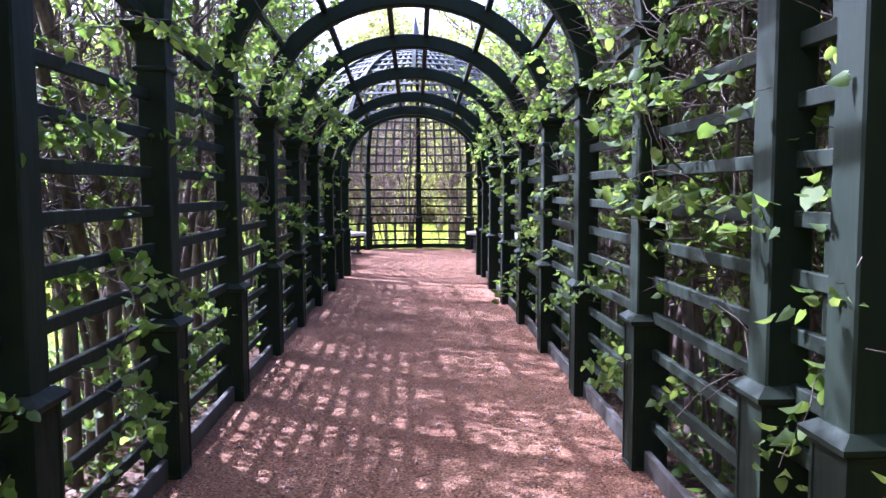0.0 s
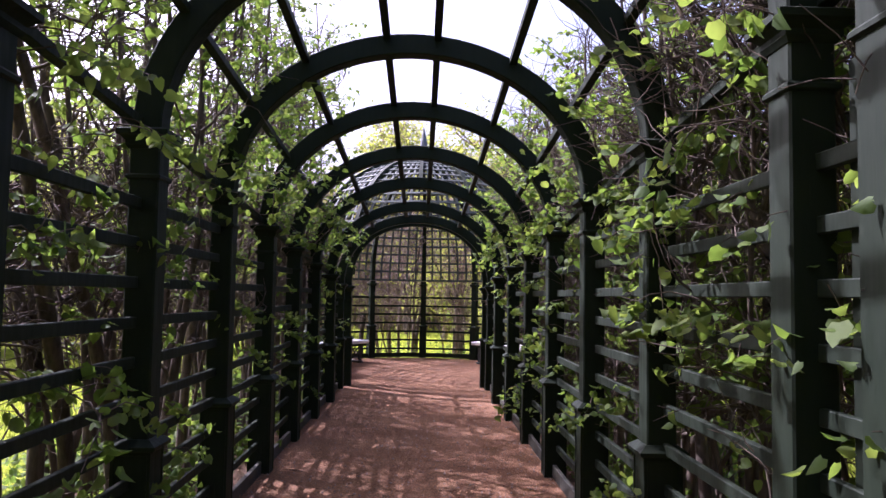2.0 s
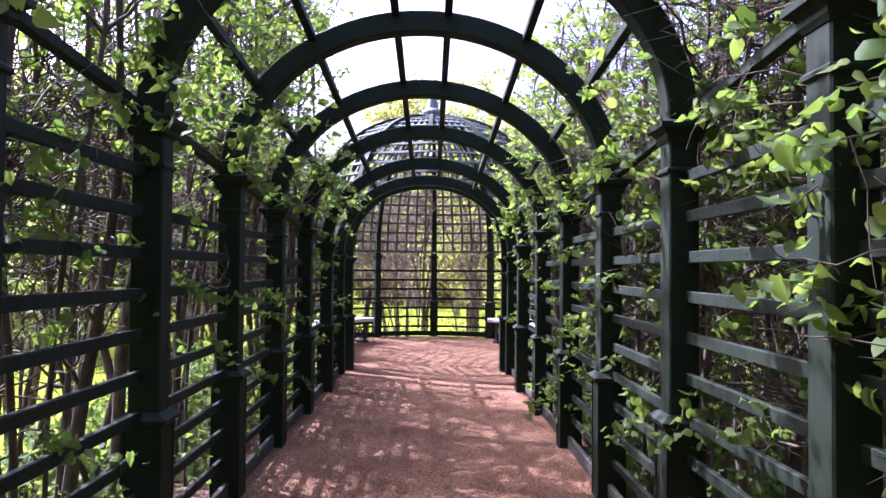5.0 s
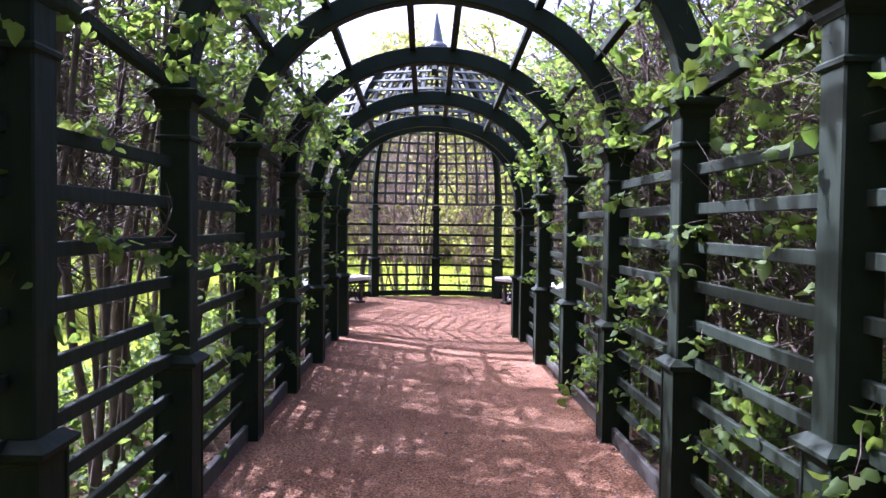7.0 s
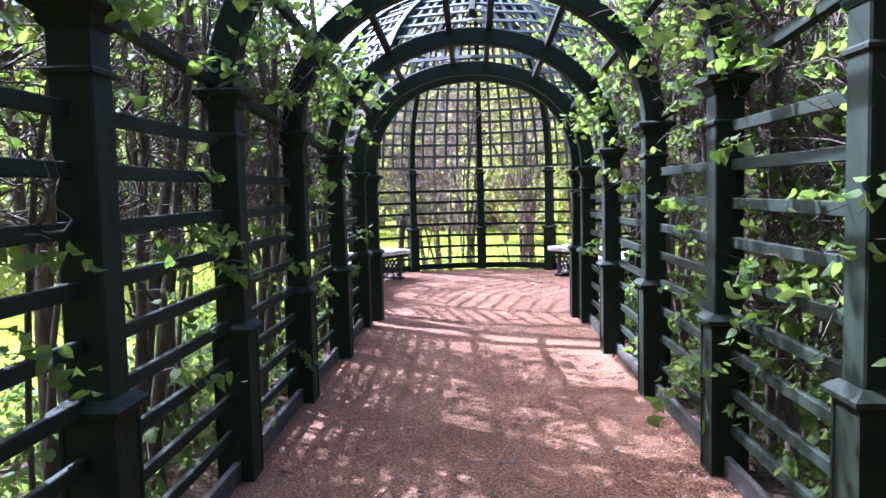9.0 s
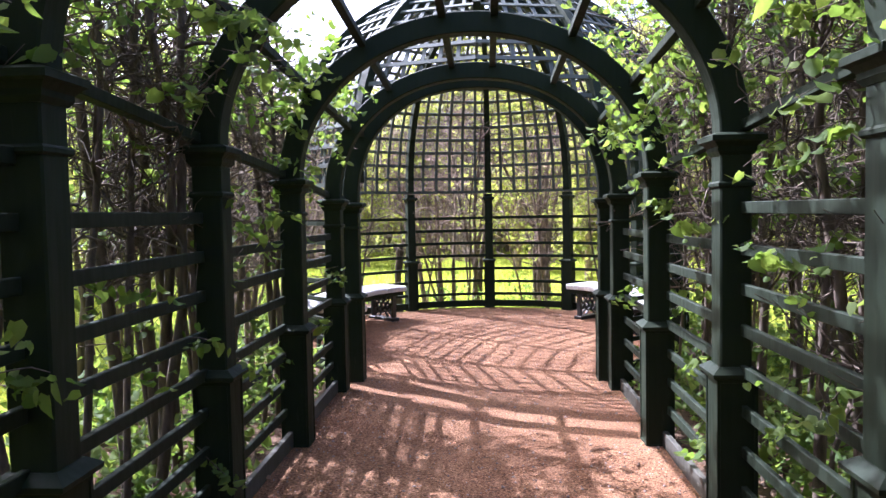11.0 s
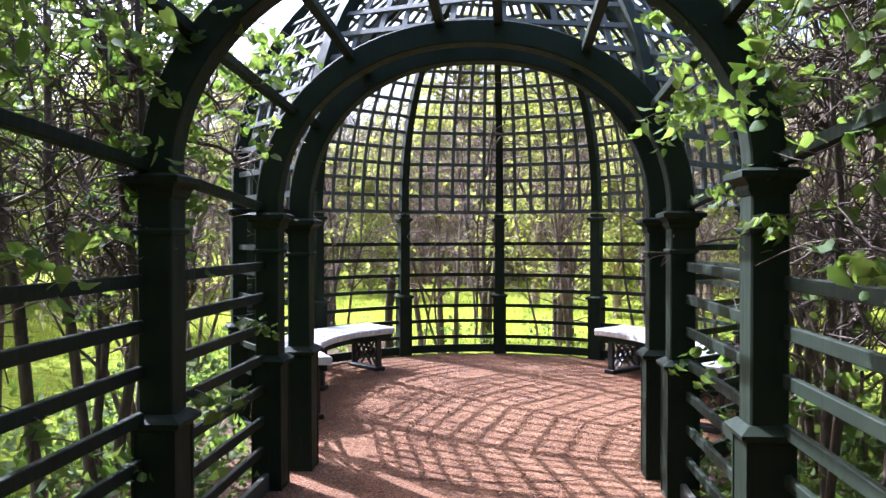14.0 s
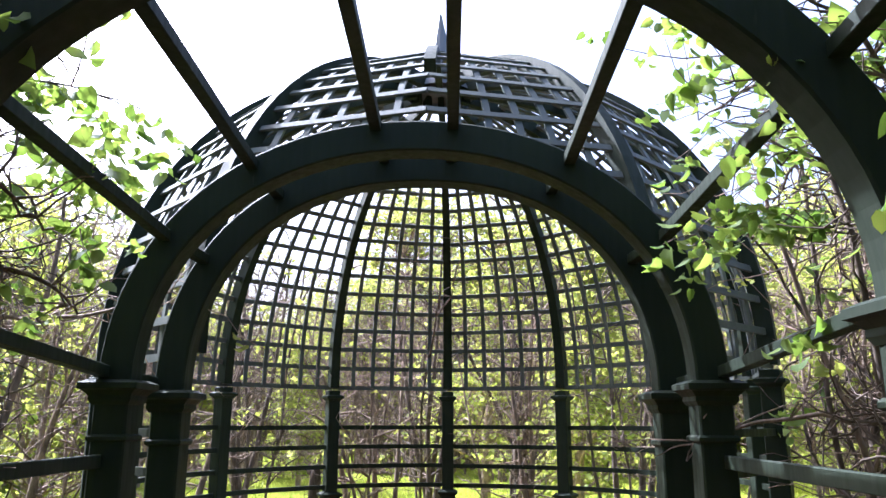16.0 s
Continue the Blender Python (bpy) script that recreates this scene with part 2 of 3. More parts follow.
def build_ground():
    far = [-400, -120, -60, -30, -16, -8, -4, 0, 4, 8, 16, 30, 60, 120, 400]
    verts = [(x, y, ground_z(x, y) - 0.06 + (0.12 * noise.noise((x * 0.1, y * 0.1, 0)) if max(abs(x), abs(y)) > 7 else 0)) for y in far for x in far]
    k = len(far)
    faces = [(j * k + i, j * k + i + 1, (j + 1) * k + i + 1, (j + 1) * k + i) for j in range(k - 1) for i in range(k - 1)]
    tagged(new("ground", mesh_from("ground", verts, faces, M_LAWN, True)), "bright yellow-green spring lawn around the arbour", "lawn", kind="structure")
    # gravel walk, and the round gravel floor under the dome
    walk_path = ground_sheet("pavement", -1.42, 1.44, -22, -1.4, 40, 300, M_GRAVEL, 0.0, 0.012)
    tagged(walk_path, "reddish-brown gravel walk through the trellis tunnel", "gravel path", kind="structure")
    bm = bmesh.new()
    rings, n = 24, 72
    rows = []
    for i in range(rings + 1):
        r = (R - 0.02) * i / rings
        row = []
        for j in range(n):
            a = 2 * math.pi * j / n
            x, y = AXIS_X + r * math.sin(a), r * math.cos(a)
            row.append(bm.verts.new((x, y, ground_z(x, y) + 0.005 + 0.010 * noise.noise((x * 2.1, y * 2.1, 0)))))
            if i == 0:
                break
        rows.append(row)
    for i in range(rings):
        for j in range(n):
            b0, b1 = rows[i + 1][j], rows[i + 1][(j + 1) % n]
            bm.faces.new((rows[0][0], b1, b0) if i == 0 else (rows[i][j], rows[i][(j + 1) % n], b1, b0))
    bmesh.ops.recalc_face_normals(bm, faces=bm.faces)
    me = mesh_of("floor", bm, M_GRAVEL)
    tagged(new("floor", me), "round reddish gravel floor under the lattice dome", "gravel floor", kind="structure")
    for s in (-1, 1):
        bed = ground_sheet("ground_bed", s * 1.42 if s < 0 else 1.44, s * 2.9, -20, 4.2, 10, 120, M_SOIL, -0.012, 0.03) if s > 0 else \
            ground_sheet("ground_bed", -2.9, -1.42, -20, 4.2, 10, 120, M_SOIL, -0.012, 0.03)
        tagged(bed, "dark soil bed with dry leaf litter under the hedge", "soil bed", kind="structure")


build_ground()

# ---- trellis tunnel ----
PL_BM = mesh_of("plinth", plinth_bm(PLINTH, CAP_Z), M_GREEN)
CAP_ME = mesh_of("plinth_cap", stack_bm([(0.108, 0), (0.125, 0.012), (0.128, 0.03), (0.085, 0.062)]), M_GREEN)
CAPITAL_ME = mesh_of("capital", stack_bm([(0.082, 0), (0.095, 0.02), (0.095, 0.04), (0.115, 0.062), (0.132, 0.07), (0.132, 0.095), (0.10, 0.11)]), M_GREEN)
BAND_ME = mesh_of("neck_band", stack_bm([(0.081, 0), (0.09, 0.008), (0.09, 0.022), (0.081, 0.032)]), M_GREEN)


def arch_mesh(a, half_y, thick, rise, full=1.0):
    pts, us, vs = [], [], []
    for i in range(41):
        t = math.pi * i / 40
        c, q = math.cos(t), math.sin(t)
        p = Vector((-math.copysign(abs(c) ** full, c) * a, 0, max(q, 0) ** full * a * rise))
        nrm = Vector((-math.cos(t) / a, 0, math.sin(t) / (a * rise))).normalized()
        pts.append(p)
        us.append(nrm * thick / 2)
        vs.append(Vector((0, half_y, 0)))
    bm = swept_bm(pts, us, vs)
    bmesh.ops.bevel(bm, geom=[e for e in bm.edges if len(e.link_faces) == 2 and e.calc_face_angle(0) > 1.0], offset=0.008, segments=1, affect="EDGES")
    return mesh_of("arch", bm, M_GREEN)


def trellis_arch(y, half, cx, label):
    th = new("trellis_arch")
    th.location = (cx, y, 0)
    tagged(th, label, "garden arch", "arches of the tunnel")
    top = top_z(y)
    shaft_h = top - CAP_Z - 0.13
    shaft_me = mesh_of("shaft", box_bm(SHAFT, SHAFT, shaft_h, 0.008), M_GREEN)
    xc = half + PLINTH / 2
    for s in (-1, 1):
        g = ground_z(cx + s * xc, y)
        part("plinth", PL_BM, th, pose(s * xc, 0, min(0, g) - 0.02 + 0.02))
        part("plinth_cap", CAP_ME, th, pose(s * xc, 0, CAP_Z))
        part("shaft", shaft_me, th, pose(s * xc, 0, CAP_Z + 0.03))
        part("neck_band", BAND_ME, th, pose(s * xc, 0, top - 0.27))
        part("capital", CAPITAL_ME, th, pose(s * xc, 0, top - 0.11))
    part("arch", arch_mesh(xc, 0.07, 0.15, flatten(y) * half / xc, 0.90 if y > -2.4 else 0.95 if y > -3 else 1.0), th, pose(0, 0, top - 0.01))
    return th


ARCH_Y = [Y_ENT, Y_ENT - 0.42] + [Y_P1 - STEP * k for k in range(7)]
ARCH_Y += [ARCH_Y[-1] - 0.52]
for i, y in enumerate(ARCH_Y):
    trellis_arch(y, span(y), 0.02 if i == 0 else 0.0, "dark green painted timber arch on square panelled posts")

RAIL_DZ = 0.203


def trellis_panel(s, y0, y1):
    th = new("trellis_fence")
    th.location = (s * (HALF + 0.12), (y0 + y1) / 2, 0)
    tagged(th, "dark green horizontal trellis rails between two arch posts", "trellis fence", "side fences of the tunnel")
    top = top_z((y0 + y1) / 2)
    ln = y1 - y0
    n = int((top - 0.36 - 0.22) / RAIL_DZ)
    me = mesh_of("rail", box_bm(0.030, ln, 0.058, 0.004, False), M_RAIL)
    for k in range(n + 1):
        part("rail", me, th, pose(0, 0, 0.26 + k * RAIL_DZ, random.uniform(-0.25, 0.25), random.uniform(-2, 2), 0))
    part("baseboard", mesh_of("baseboard", box_bm(0.038, ln, 0.115, 0.004, True), M_BOARD), th, pose(-s * 0.03, 0, 0.0), "weathered grey-green base board")
    if ln < 0.6:
        part("upright_batten", mesh_of("upright_batten", box_bm(0.034, 0.05, top - 0.25, 0.003), M_RAIL), th, pose(s * 0.034, 0.02, 0.02))
    return th


YS = sorted(ARCH_Y)
for s in (-1, 1):
    for a, b in zip(YS, YS[1:]):
        if b < -2.5:
            trellis_panel(s, a + 0.07, b - 0.07)

PURLIN_ANGLES = (-88, -57, -34, -8, 7.5, 32, 57, 88)


def purlins():
    for a, b in zip(YS, YS[1:]):
        for ang in PURLIN_ANGLES:
            ends = []
            for y in (a, b):
                half = span(y)
                xc = half + PLINTH / 2
                t = radians(ang)
                nx, nz = math.sin(t), math.cos(t)
                ends.append(((xc + 0.05) * nx, y, top_z(y) - 0.01 + (flatten(y) * half + 0.06) * nz))
            tagged(bar("purlin", ends[0], ends[1], 0.055, 0.05, M_GREEN), "slim dark green timber batten tying the arches together", "timber batten", "battens over the tunnel")


purlins()


# ---- domed pavilion ----
def dome_point(ang, phi, r=R):
    """ang from +y towards +x; phi from the dome's foot (0) to its crown (90), in degrees."""
    rr, z = r * max(math.cos(radians(phi)), 0) ** FULL, RING_Z + RISE * max(math.sin(radians(phi)), 0) ** FULL
    return Vector((rr * math.sin(radians(ang)), rr * math.cos(radians(ang)), z))


def behind_entrance(p):
    """True where the dome's skin would cross the entrance arch."""
    if p.y > -0.9:
        return False
    x, z = p.x, p.z - top_z(Y_ENT)
    return abs(x) < 1.42 and (z < 0 or (x / 1.42) ** 2 + (z / 1.24) ** 2 < 1)


def pavilion():
    th = new("domed_pavilion")
    th.matrix_basis = pose(AXIS_X, 0, 0, 0, 0, -1.5)
    tagged(th, "round dark green lattice pavilion with a dome of crossed battens", "garden pavilion")
    base = 0.06
    cap_z = CAP_Z + 0.05
    plinth = mesh_of("plinth", plinth_bm(0.165, cap_z - base), M_GREEN)
    cap = mesh_of("plinth_cap", stack_bm([(0.09, 0), (0.105, 0.012), (0.105, 0.028), (0.07, 0.05)]), M_GREEN)
    shaft = mesh_of("shaft", box_bm(0.125, 0.125, RING_Z - cap_z - 0.05, 0.006), M_GREEN)
    capital = mesh_of("capital", stack_bm([(0.066, 0), (0.08, 0.02), (0.095, 0.03), (0.095, 0.05), (0.07, 0.062)]), M_GREEN)
    pts, us, vs = [], [], []
    for i in range(25):
        phi = 86.0 * i / 24
        p = dome_point(0, phi)
        n = Vector((0, math.cos(radians(phi)) / R, math.sin(radians(phi)) / RISE)).normalized()
        pts.append(p)
        us.append(n * 0.055)
        vs.append(Vector((0.05 * (1 - 0.45 * i / 24), 0, 0)))
    rib = mesh_of("rib", swept_bm(pts, us, vs), M_GREEN)
    for k in range(12):
        ang = 30 * k
        m = pose(0, 0, 0, 0, 0, -ang)
        if k not in (5, 6, 7):
            part("plinth", plinth, th, m @ pose(0, R, base))
            part("plinth_cap", cap, th, m @ pose(0, R, cap_z))
            part("shaft", shaft, th, m @ pose(0, R, cap_z + 0.02))
            part("capital", capital, th, m @ pose(0, R, RING_Z - 0.14))
        if k != 6:
            part("rib", rib, th, m)
        else:
            part("rib", mesh_of("rib", swept_bm(pts[13:], us[13:], vs[13:]), M_GREEN), th, m)
    # level rails, sector by sector

    def ring_piece(name, r, z0, half_t, half_h, a0=0.0, a1=30.0, mat=M_RAIL):
        q, u, v = [], [], []
        for i in range(5):
            a = radians(a0 + (a1 - a0) * i / 4)
            d = Vector((math.sin(a), math.cos(a), 0))
            q.append(d * r + Vector((0, 0, z0)))
            u.append(d * half_t)
            v.append(Vector((0, 0, half_h)))
        return mesh_of(name, swept_bm(q, u, v), mat)

    rail = ring_piece("rail", R, 0, 0.014, 0.022)
    board = ring_piece("baseboard", R, 0, 0.018, 0.05)
    for k in range(12):
        if k in (5, 6):
            continue
        m = pose(0, 0, 0, 0, 0, -30 * k)
        for z in [1.585 - 0.205 * i for i in range(7)]:
            part("rail", rail, th, m @ pose(0, 0, z + random.uniform(-0.006, 0.006)))
        mid = radians(30 * k + 15)
        part("baseboard", board, th, m @ pose(0, 0, ground_z(0, R * math.cos(mid)) + 0.075))
    # dome lattice: level battens and upright battens
    phis, run, last = [0.0], 0.0, dome_point(0, 0)
    for i in range(1, 840):
        p = dome_point(0, 0.1 * i)
        run, last = run + (p - last).length, p
        if run >= 0.203:
            phis.append(0.1 * i)
            run = 0.0
    def lattice_ring(phi, share):
        """A flat batten lying on the dome, straight from rib to rib; share: how much of the bay it spans, from its first rib."""
        n = Vector((0, math.cos(radians(phi)) / R, math.sin(radians(phi)) / RISE)).normalized()
        rr = math.hypot(*dome_point(0, phi).xy)
        a, b = (Vector((rr * math.sin(radians(t)), rr * math.cos(radians(t)), 0)) for t in (0, 30))
        q, u, v = [], [], []
        for i in range(3):
            p = a.lerp(b, share[0] + (share[1] - share[0]) * i / 2)
            d = Vector((math.sin(radians(15)), math.cos(radians(15)), 0))
            nn = d * n.y + Vector((0, 0, n.z))
            tt = Vector((0, 0, n.y)) - d * n.z
            q.append(p + nn * 0.012)
            u.append(nn * 0.008)
            v.append(tt * 0.022)
        return mesh_of("ring_batten", swept_bm(q, u, v), M_LATTICE)

    for phi in phis:
        p = dome_point(0, phi)
        full = lattice_ring(phi, (0, 1))
        fifths = [lattice_ring(phi, (j / 5, (j + 1) / 5)) for j in range(5)]
        for k in range(12):
            if k in (5, 6):
                for j in range(5):
                    if not behind_entrance(dome_point(30 * k + 6 * j + 3, phi)):
                        part("ring_batten", fifths[j], th, pose(0, 0, p.z, 0, 0, -30 * k))
            else:
                part("ring_batten", full, th, pose(0, 0, p.z, 0, 0, -30 * k))

    def meridian(name, share, phi0, phi1, half_w):
        """An upright batten of the bay after the first rib; share: its place between the two ribs."""
        q, u, v = [], [], []
        n = max(4, int((phi1 - phi0) / 4))
        d = Vector((math.sin(radians(15)), math.cos(radians(15)), 0))
        side = Vector((d.y, -d.x, 0))
        for i in range(n + 1):
            phi = phi0 + (phi1 - phi0) * i / n
            rr = math.hypot(*dome_point(0, phi).xy) - 0.006
            a, b = (Vector((rr * math.sin(radians(t)), rr * math.cos(radians(t)), 0)) for t in (0, 30))
            nn = d * (math.cos(radians(phi)) / R) + Vector((0, 0, math.sin(radians(phi)) / RISE))
            q.append(a.lerp(b, share) + Vector((0, 0, dome_point(0, phi).z)))
            u.append(nn.normalized() * 0.008)
            v.append(side * half_w)
        return mesh_of(name, swept_bm(q, u, v), M_LATTICE)

    plain = [meridian("upright_batten", (j + 1) / 6, 0.0, e, 0.021) for j, e in enumerate((68, 78, 82, 78, 68))]
    for k in range(12):
        for j in range(5):
            ang = 30 * k + 5 * (j + 1)
            if k in (5, 6):
                lo = 0
                while lo < 70 and behind_entrance(dome_point(ang, lo)):
                    lo += 2
                me = meridian("upright_batten", (j + 1) / 6, lo, 76, 0.021)
            else:
                me = plain[j]
            part("upright_batten", me, th, pose(0, 0, 0, 0, 0, -30 * k))
    # crown and spire
    bm = bmesh.new()
    prof = [(0.30, 4.41), (0.28, 4.47), (0.22, 4.50), (0.19, 4.53), (0.205, 4.60), (0.19, 4.63), (0.12, 4.68), (0.075, 4.90), (0.012, 5.20), (0.0, 5.23)]
    rings = []
    for r, z in prof:
        rings.append([bm.verts.new((r * math.sin(2 * math.pi * i / 12), r * math.cos(2 * math.pi * i / 12), z)) for i in range(12)] if r else [bm.verts.new((0, 0, z))])
    for a, b in zip(rings, rings[1:]):
        for i in range(12):
            bm.faces.new((a[i], a[(i + 1) % 12], b[(i + 1) % 12], b[i]) if len(b) > 1 else (a[i], a[(i + 1) % 12], b[0]))
    part("spire", mesh_of("spire", bm, M_LEAD), th, None, "grey pointed spire on the dome's crown")


pavilion()


# ---- benches ----
def bench(side):
    th = new("curved_bench")
    th.location = (AXIS_X, 0, 0)
    tagged(th, "curved bench with a pale slab seat on pierced dark supports", "bench", "benches under the dome")
    r0, r1, z = 1.70, 2.29, 0.61
    n, a0, a1 = 34, 43.0, 125.0
    da = (a1 - a0) / n
    hw0, hw1 = r0 * radians(da) / 2 - 0.003, r1 * radians(da) / 2 - 0.003
    bm = bmesh.new()
    prof = [(r0 + 0.02, z - 0.075), (r0 + 0.004, z - 0.066), (r0, z - 0.02), (r0 + 0.006, z - 0.006), (r0 + 0.02, z), (r1 - 0.012, z), (r1, z - 0.012), (r1, z - 0.045)]
    ends = []
    for sx in (-1, 1):
        ends.append([bm.verts.new((sx * (hw0 + (hw1 - hw0) * (r - r0) / (r1 - r0)), r, zz)) for r, zz in prof])
    for i in range(len(prof)):
        j = (i + 1) % len(prof)
        bm.faces.new((ends[0][i], ends[0][j], ends[1][j], ends[1][i]))
    bm.faces.new(ends[0][::-1])
    bm.faces.new(ends[1])
    bmesh.ops.recalc_face_normals(bm, faces=bm.faces)
    slat = mesh_of("slat", bm, M_STONE)
    for i in range(n):
        part("slat", slat, th, pose(0, 0, random.uniform(-0.0015, 0.0015), 0, 0, -side * (a0 + da * (i + 0.5))))
    q, u, v = [], [], []
    for i in range(15):
        a = radians(a0 + 1 + (a1 - a0 - 2) * i / 14)
        d = Vector((side * math.sin(a), math.cos(a), 0))
        q.append(d * (r0 + 0.06) + Vector((0, 0, z - 0.10)))
        u.append(d * 0.02)
        v.append(Vector((0, 0, 0.03)))
    part("apron", mesh_of("apron", swept_bm(q, u, v), M_GREEN), th, None, "dark green curved apron under the seat")
    for ang in (49, 84, 119):
        g = ground_z(0, 1.9 * math.cos(radians(ang)))
        m = pose(0, 0, 0, 0, 0, -side * ang)
        h = z - 0.076 - g
        # pierced panel: foot, head, two uprights, crossed bars and a ring
        sup = part("support", mesh_of("support", box_bm(0.14, 0.54, 0.05, 0.008), M_IRON), th, m @ pose(0, 2.01, g), "black pierced support")
        part("head", mesh_of("head", box_bm(0.10, 0.52, 0.04, 0.005), M_IRON), sup, pose(0, 0, h - 0.04))
        up = mesh_of("upright", box_bm(0.07, 0.04, h - 0.09, 0.004), M_IRON)
        for cx in (-0.225, 0.225):
            part("upright", up, sup, pose(0, cx, 0.05))
        bar_me = [mesh_of("lattice_bar", box_bm(0.022 if t > 0 else 0.028, 0.016, ln, 0.002, False), M_IRON) for t, ln in ((1, 0.36), (-1, 0.36))]
        for t, me in zip((42, -42), bar_me):
            for off in (-0.14, -0.047, 0.047, 0.14):
                part("lattice_bar", me, sup, pose(0, off, h / 2 + 0.005, t, 0, 0) @ Matrix.Diagonal((1, 1, 1.2 if abs(off) < 0.1 else 0.74, 1)))
        for off in (-0.093, 0.0, 0.093):
            q, u, v = [], [], []
            for i in range(17):
                t = 2 * math.pi * i / 16
                d = Vector((0, math.cos(t), math.sin(t)))
                q.append(d * 0.05)
                u.append(d * 0.008)
                v.append(Vector((0.018, 0, 0)))
            part("ring", mesh_of("ring", swept_bm(q, u, v), M_IRON), sup, pose(0, off, h / 2))


bench(-1)
bench(1)


# ---- plants ----
# outline and midrib of a leaf folded along its midrib, with a notched base and a bent tip
LEAF_OUT = np.array([(0, 0.06, 0), (0.26, -0.04, 0.12), (0.46, 0.24, 0.24), (0.36, 0.64, 0.15), (0, 1.10, -0.24), (-0.33, 0.66, 0.13), (-0.44, 0.26, 0.22), (-0.25, -0.03, 0.10), (0, 0.46, 0.0)])


def leaf_arrays(pos, size, rng, droop=0.6):
    """Heart-shaped leaves at pos: eight triangles each."""
    n = len(pos)
    az, tilt, roll = rng.uniform(0, 2 * np.pi, n), rng.normal(-droop, 0.5, n), rng.normal(0, 0.5, n)
    fwd = np.stack([np.cos(az) * np.cos(tilt), np.sin(az) * np.cos(tilt), np.sin(tilt)], 1)
    side = np.stack([-np.sin(az), np.cos(az), 0 * az], 1)
    up = np.cross(fwd, side)
    s2 = side * np.cos(roll)[:, None] + up * np.sin(roll)[:, None]
    u2 = np.cross(s2, fwd)
    wide, fold = rng.uniform(0.7, 1.12, (n, 1, 1)), rng.uniform(0.1, 1.5, (n, 1, 1))
    v = (LEAF_OUT[None, :, 0, None] * wide * s2[:, None] + LEAF_OUT[None, :, 1, None] * fwd[:, None] + LEAF_OUT[None, :, 2, None] * fold * u2[:, None]) * size[:, None, None] + pos[:, None]
    fan = np.array([(8, i, (i + 1) % 8) for i in range(8)])
    f = fan[None] + 9 * np.arange(n)[:, None, None]
    return v.reshape(-1, 3), f.reshape(-1, 3)


def fast_mesh(name, v, f, mat, smooth=False):
    me = bpy.data.meshes.new(name)
    k = f.shape[1]
    me.vertices.add(len(v))
    me.vertices.foreach_set("co", np.asarray(v, np.float32).ravel())
    me.loops.add(f.size)
    me.loops.foreach_set("vertex_index", f.astype(np.int32).ravel())
    me.polygons.add(len(f))
    me.polygons.foreach_set("loop_start", np.arange(0, f.size, k, dtype=np.int32))
    if smooth:
        me.polygons.foreach_set("use_smooth", np.ones(len(f), bool))
    me.update(calc_edges=True)
    me.validate()
    me.materials.append(mat)
    return me


def tubes(lines, sides):
    """lines: arrays of points (n,3) and radii (n)."""
    V, F, off = [], [], 0
    ang = np.linspace(0, 2 * np.pi, sides, endpoint=False)
    for p, r in lines:
        p = np.asarray(p)
        d = np.gradient(p, axis=0)
        d /= np.linalg.norm(d, axis=1, keepdims=True) + 1e-9
        ref = np.where(np.abs(d[:, 2:3]) > 0.9, [[1.0, 0, 0]], [[0, 0, 1.0]])
        a = np.cross(d, ref)
        a /= np.linalg.norm(a, axis=1, keepdims=True) + 1e-9
        b = np.cross(d, a)
        V.append((p[:, None] + r[:, None, None] * (np.cos(ang)[None, :, None] * a[:, None] + np.sin(ang)[None, :, None] * b[:, None])).reshape(-1, 3))
        n = len(p)
        i, j = np.meshgrid(np.arange(n - 1), np.arange(sides), indexing="ij")
        j2 = (j + 1) % sides
        F.append(np.stack([i * sides + j, i * sides + j2, (i + 1) * sides + j2, (i + 1) * sides + j], -1).reshape(-1, 4) + off)
        off += n * sides
    return np.concatenate(V), np.concatenate(F)


def wander(rng, start, aim, length, n, wob):
    p, d = [np.array(start, float)], np.array(aim, float)
    d /= np.linalg.norm(d)
    for _ in range(n):
        d = d + rng.normal(0, wob, 3)
        d /= np.linalg.norm(d)
        p.append(p[-1] + d * length / n)
    return np.array(p)


def spray(rng, c, aim, count, big):
    """Leaves set left and right along a short flat shoot from c."""
    d = np.array(aim, float)
    d[2] *= 0.4
    d /= np.linalg.norm(d) + 1e-9
    across = np.cross(d, (0, 0, 1.0))
    across /= np.linalg.norm(across) + 1e-9
    k = np.arange(count)
    along = (k + rng.uniform(-0.3, 0.3, count)) * big * 0.36
    off = np.where(k % 2, 1, -1) * big * rng.uniform(0.15, 0.62, count)
    drop = -0.02 - (along / (along.max() + 0.05)) ** 2 * 0.07 + rng.normal(0, 0.016, count)
    return c + along[:, None] * d + off[:, None] * across + drop[:, None] * (0, 0, 1.0), big * rng.uniform(0.6, 1.12, count) * np.where(k > count * 0.7, 0.75, 1.0)


